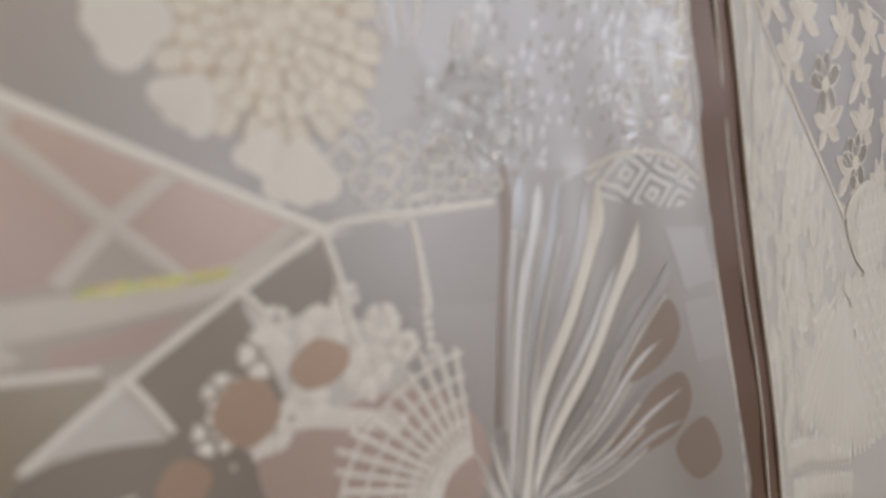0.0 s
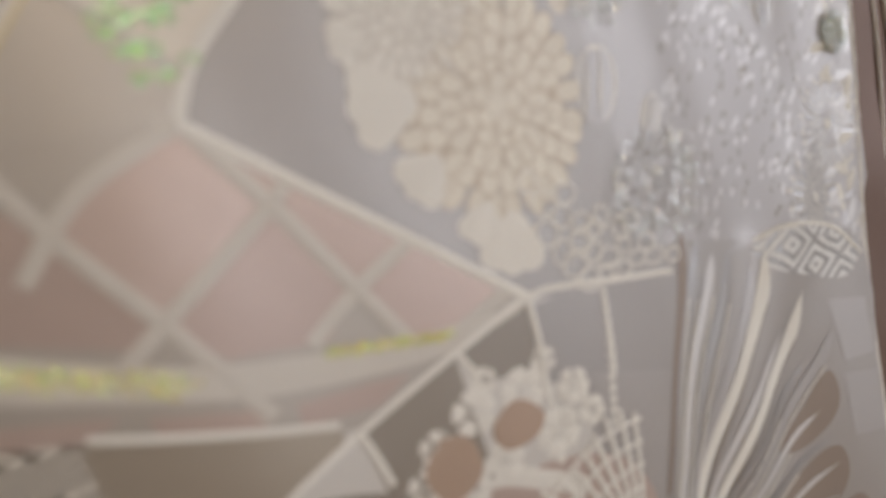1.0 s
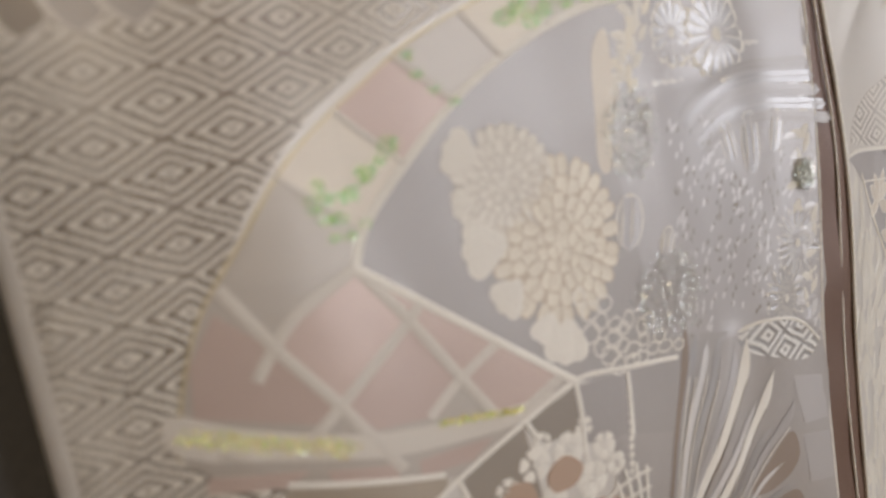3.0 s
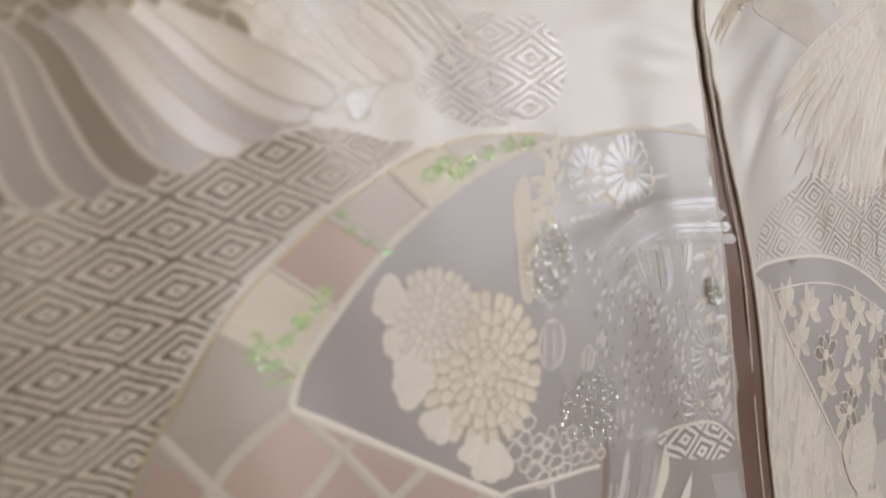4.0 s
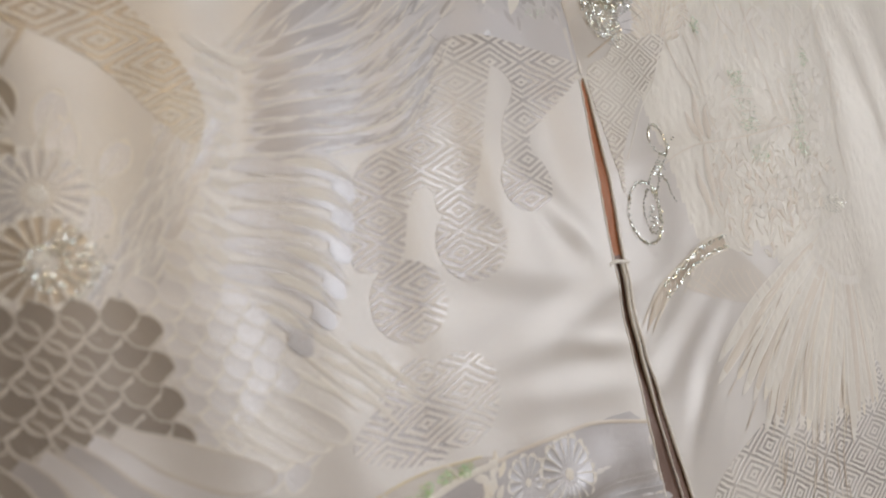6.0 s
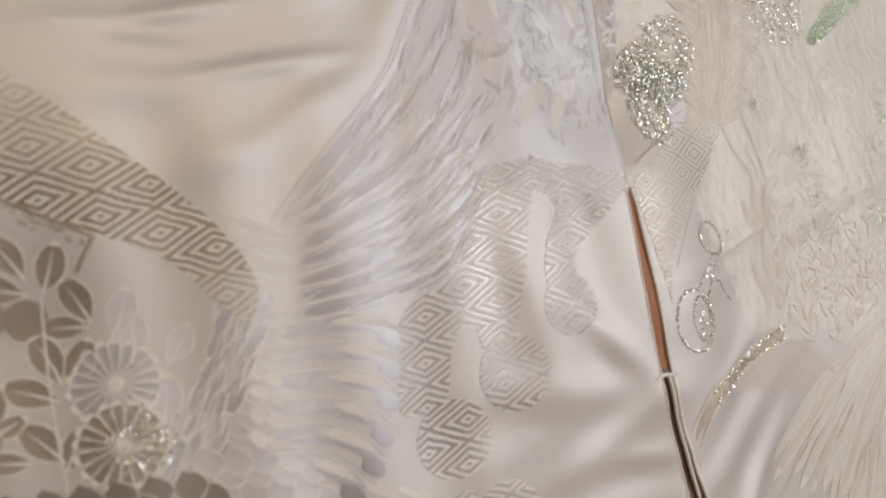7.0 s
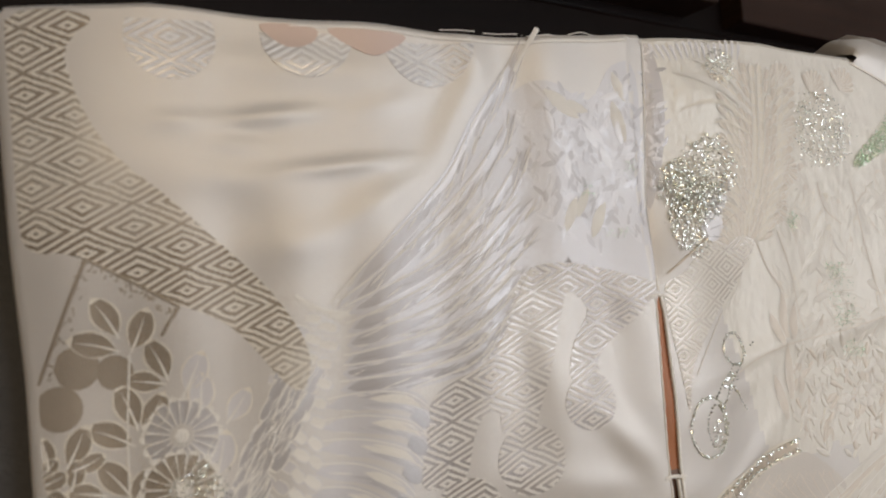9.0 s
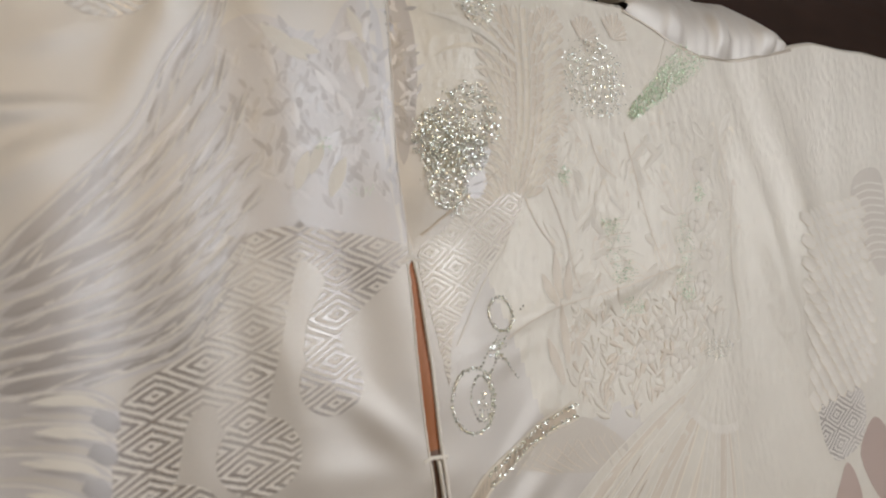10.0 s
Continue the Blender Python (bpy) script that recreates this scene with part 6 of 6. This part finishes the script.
def small_crane():
    """The crane low on the panel: a round head and breast, scaled neck, close wing."""
    p = tagged(new("small_crane"), "small crane in close ivory feathers")
    p.parent = robe
    patch("head", BODY, p, [(0.112, 1.280), (0.124, 1.290), (0.142, 1.288), (0.156, 1.276), (0.150, 1.262), (0.134, 1.252), (0.120, 1.258)], 0.0012, "cream head of close small feathers")
    for k in range(34):
        x, z = 0.118 + 0.0062 * (k % 6) + 0.003 * (k // 6 % 2), 1.286 - 0.0064 * (k // 6)
        if math.hypot(x - 0.133, z - 1.271) < 0.018:
            piece("head_feather", [BODY, THREAD], p, x, z, -60 - 6 * (k % 6), 0.0085, 0.0062, "scallop", 0.0014, 0, True, 0.0050 + 0.0004 * (5 - k // 6), 6)
    for r in range(11):
        for c in range(6):
            piece("breast_feather", [BODY, THREAD], p, 0.108 + 0.0085 * c + 0.0042 * (r % 2) + 0.001 * r, 1.256 - 0.0072 * r - 0.0016 * c, -68 + 3 * c, 0.0110, 0.0082, "scallop", 0.0012, -6, True, 0.0006 + 0.002 * (11 - r) / 11, 6)
    for k in range(15):
        a = 205 + 5.0 * k
        piece("wing_feather", [BODY, THREAD], p, 0.108, 1.246 - 0.001 * k, a, 0.062, 0.0070, "feather", 0.0010, 16, True, 0.0006 + 0.0001 * k, 12)
    for k in range(40):
        piece("plait", [BODY, THREAD], p, 0.036 + 0.0031 * (k % 20), 1.196 - 0.0012 * (k % 20) - 0.017 * (k // 20), 84, 0.015, 0.0033, "feather", 0.0012, 0, True, 0.0008, 5)


small_crane()


def meadow(name, label, x0, x1, z0, z1, count, seed, mats, long=0.016, wide=0.0072, angles=(60, 90, 120, 40, 140), poly=None, thick=0.0036):
    """Crowded low leaves and petals, worked over one another."""
    p = tagged(new(name), label)
    p.parent = robe
    rng = random.Random(seed)
    for _ in range(count):
        x, z = rng.uniform(x0, x1), rng.uniform(z0, z1)
        if poly and not inside(x, z, poly):
            continue
        m = rng.choice(mats)
        piece("leaf", m, p, x, z, rng.choice(angles) + rng.uniform(-18, 18), long * rng.uniform(0.7, 1.3), wide * rng.uniform(0.8, 1.2), rng.choice(("leaf", "petal", "scallop")), thick, rng.uniform(-20, 20), len(m) > 1, 0.0003, 6, len(m) < 2)


PALE = [[BODY], [THREAD], [PETAL], [BODY]]
meadow("flower_meadow", "crowded ivory leaves and petals in low relief", 0.092, 0.246, 1.512, 1.590, 320, 81, PALE + [[BODY, PETAL]], 0.011, 0.0050, (60, 90, 120, 40, 140), [(0.100, 1.590), (0.196, 1.585), (0.236, 1.580), (0.244, 1.556), (0.190, 1.524), (0.143, 1.508), (0.104, 1.532)])
meadow("flower_meadow", "faint ivory leaves woven into the shoulder", 0.100, 0.270, 1.590, 1.700, 130, 82, [[BODY], [BODY, PETAL], [THREAD], [BODY, CREAM]], 0.020, 0.0080, (60, 90, 120, 40, 140), None, 0.0007)
for x, z, r in ((0.168, 1.552, 0.0085), (0.195, 1.541, 0.0090), (0.184, 1.566, 0.0085), (0.205, 1.560, 0.0080), (0.220, 1.571, 0.0080), (0.230, 1.590, 0.0085), (0.236, 1.612, 0.0080), (0.228, 1.634, 0.0090), (0.240, 1.670, 0.0095), (0.250, 1.640, 0.0080), (0.148, 1.548, 0.0080), (0.210, 1.540, 0.0075)):
    blossom("plum_blossom", "ivory plum blossom in low relief", x, z, r, 5, [THREAD], 1, 900 * x, r * 1.25, 0.18, 0.0060, False, 0.0012)
for x, z, a, long in ((0.100, 1.600, 82, 0.032), (0.106, 1.598, 70, 0.026), (0.097, 1.596, 105, 0.024), (0.100, 1.560, 86, 0.040), (0.110, 1.562, 74, 0.030), (0.094, 1.548, 100, 0.034)):
    piece("bud", [PETAL, THREAD], robe, x, z, a, long, 0.0080, "pointed", 0.0014, 8, True, 0.0008, 10)
for pts in ([(0.084, 1.665), (0.092, 1.645), (0.104, 1.630)], [(0.142, 1.700), (0.146, 1.682), (0.160, 1.670)], [(0.055, 1.584), (0.090, 1.594), (0.150, 1.598), (0.205, 1.606)], [(0.102, 1.67), (0.112, 1.64), (0.118, 1.60)], [(0.172, 1.700), (0.18, 1.65), (0.192, 1.60)], [(0.262, 1.70), (0.268, 1.65), (0.262, 1.60), (0.266, 1.55)]):
    cord("couched_line", PETAL, robe, pts, 0.0012, 0.0005)
scallops("crane_breast", "close ivory neck feathers of a crane", 0.232, 1.566, 4, 4, 0.0085, 0.0075, 0.001, 0.011, 0.0085, -80, [BODY, THREAD], 0.0006)
scallops("crane_breast", "rows of scalloped ivory wing feathers", 0.338, 1.626, 17, 8, 0.0118, 0.0088, -0.0004, 0.0165, 0.0108, -28, [THREAD, CREAM], 0.0003, 0.0006, 0.0030)
patch("barred_crest", GREIGE_THREAD, robe, [(0.425, 1.640), (0.450, 1.656), (0.474, 1.645), (0.472, 1.585), (0.452, 1.560), (0.432, 1.600)], 0.0004, "greige crescent of barred feathers")
for k in range(11):
    cord("crest_bar", THREAD, robe, [(0.428 + 0.0006 * k, 1.640 - 0.0066 * k), (0.448, 1.6435 - 0.0066 * k), (0.472, 1.6400 - 0.0066 * k)], 0.0022, 0.0012, 0.0008)
for points in ([(0.345, 1.405), (0.370, 1.430), (0.385, 1.402), (0.364, 1.380)], [(0.390, 1.430), (0.420, 1.450), (0.446, 1.420), (0.420, 1.388)]):
    patch("rose_petal", ROSE, robe, points, 0.0004, "pale rose satin petal")
patch("lozenge_field", DIA_SMALL, robe, [(0.340, 1.475), (0.375, 1.482), (0.405, 1.470), (0.395, 1.440), (0.352, 1.436)], 0.0003, "field of fine woven lozenges")
meadow("edge_plumage", "close small ivory feathers beside the slit", 0.030, 0.110, 1.195, 1.382, 420, 85, [[BODY, CREAM], [BODY], [BODY, THREAD]], 0.0130, 0.0058, (250, 235, 265, 280), [(0.030, 1.382), (0.040, 1.380), (0.060, 1.350), (0.086, 1.3145), (0.108, 1.280), (0.106, 1.250), (0.070, 1.210), (0.030, 1.205)], 0.0010)
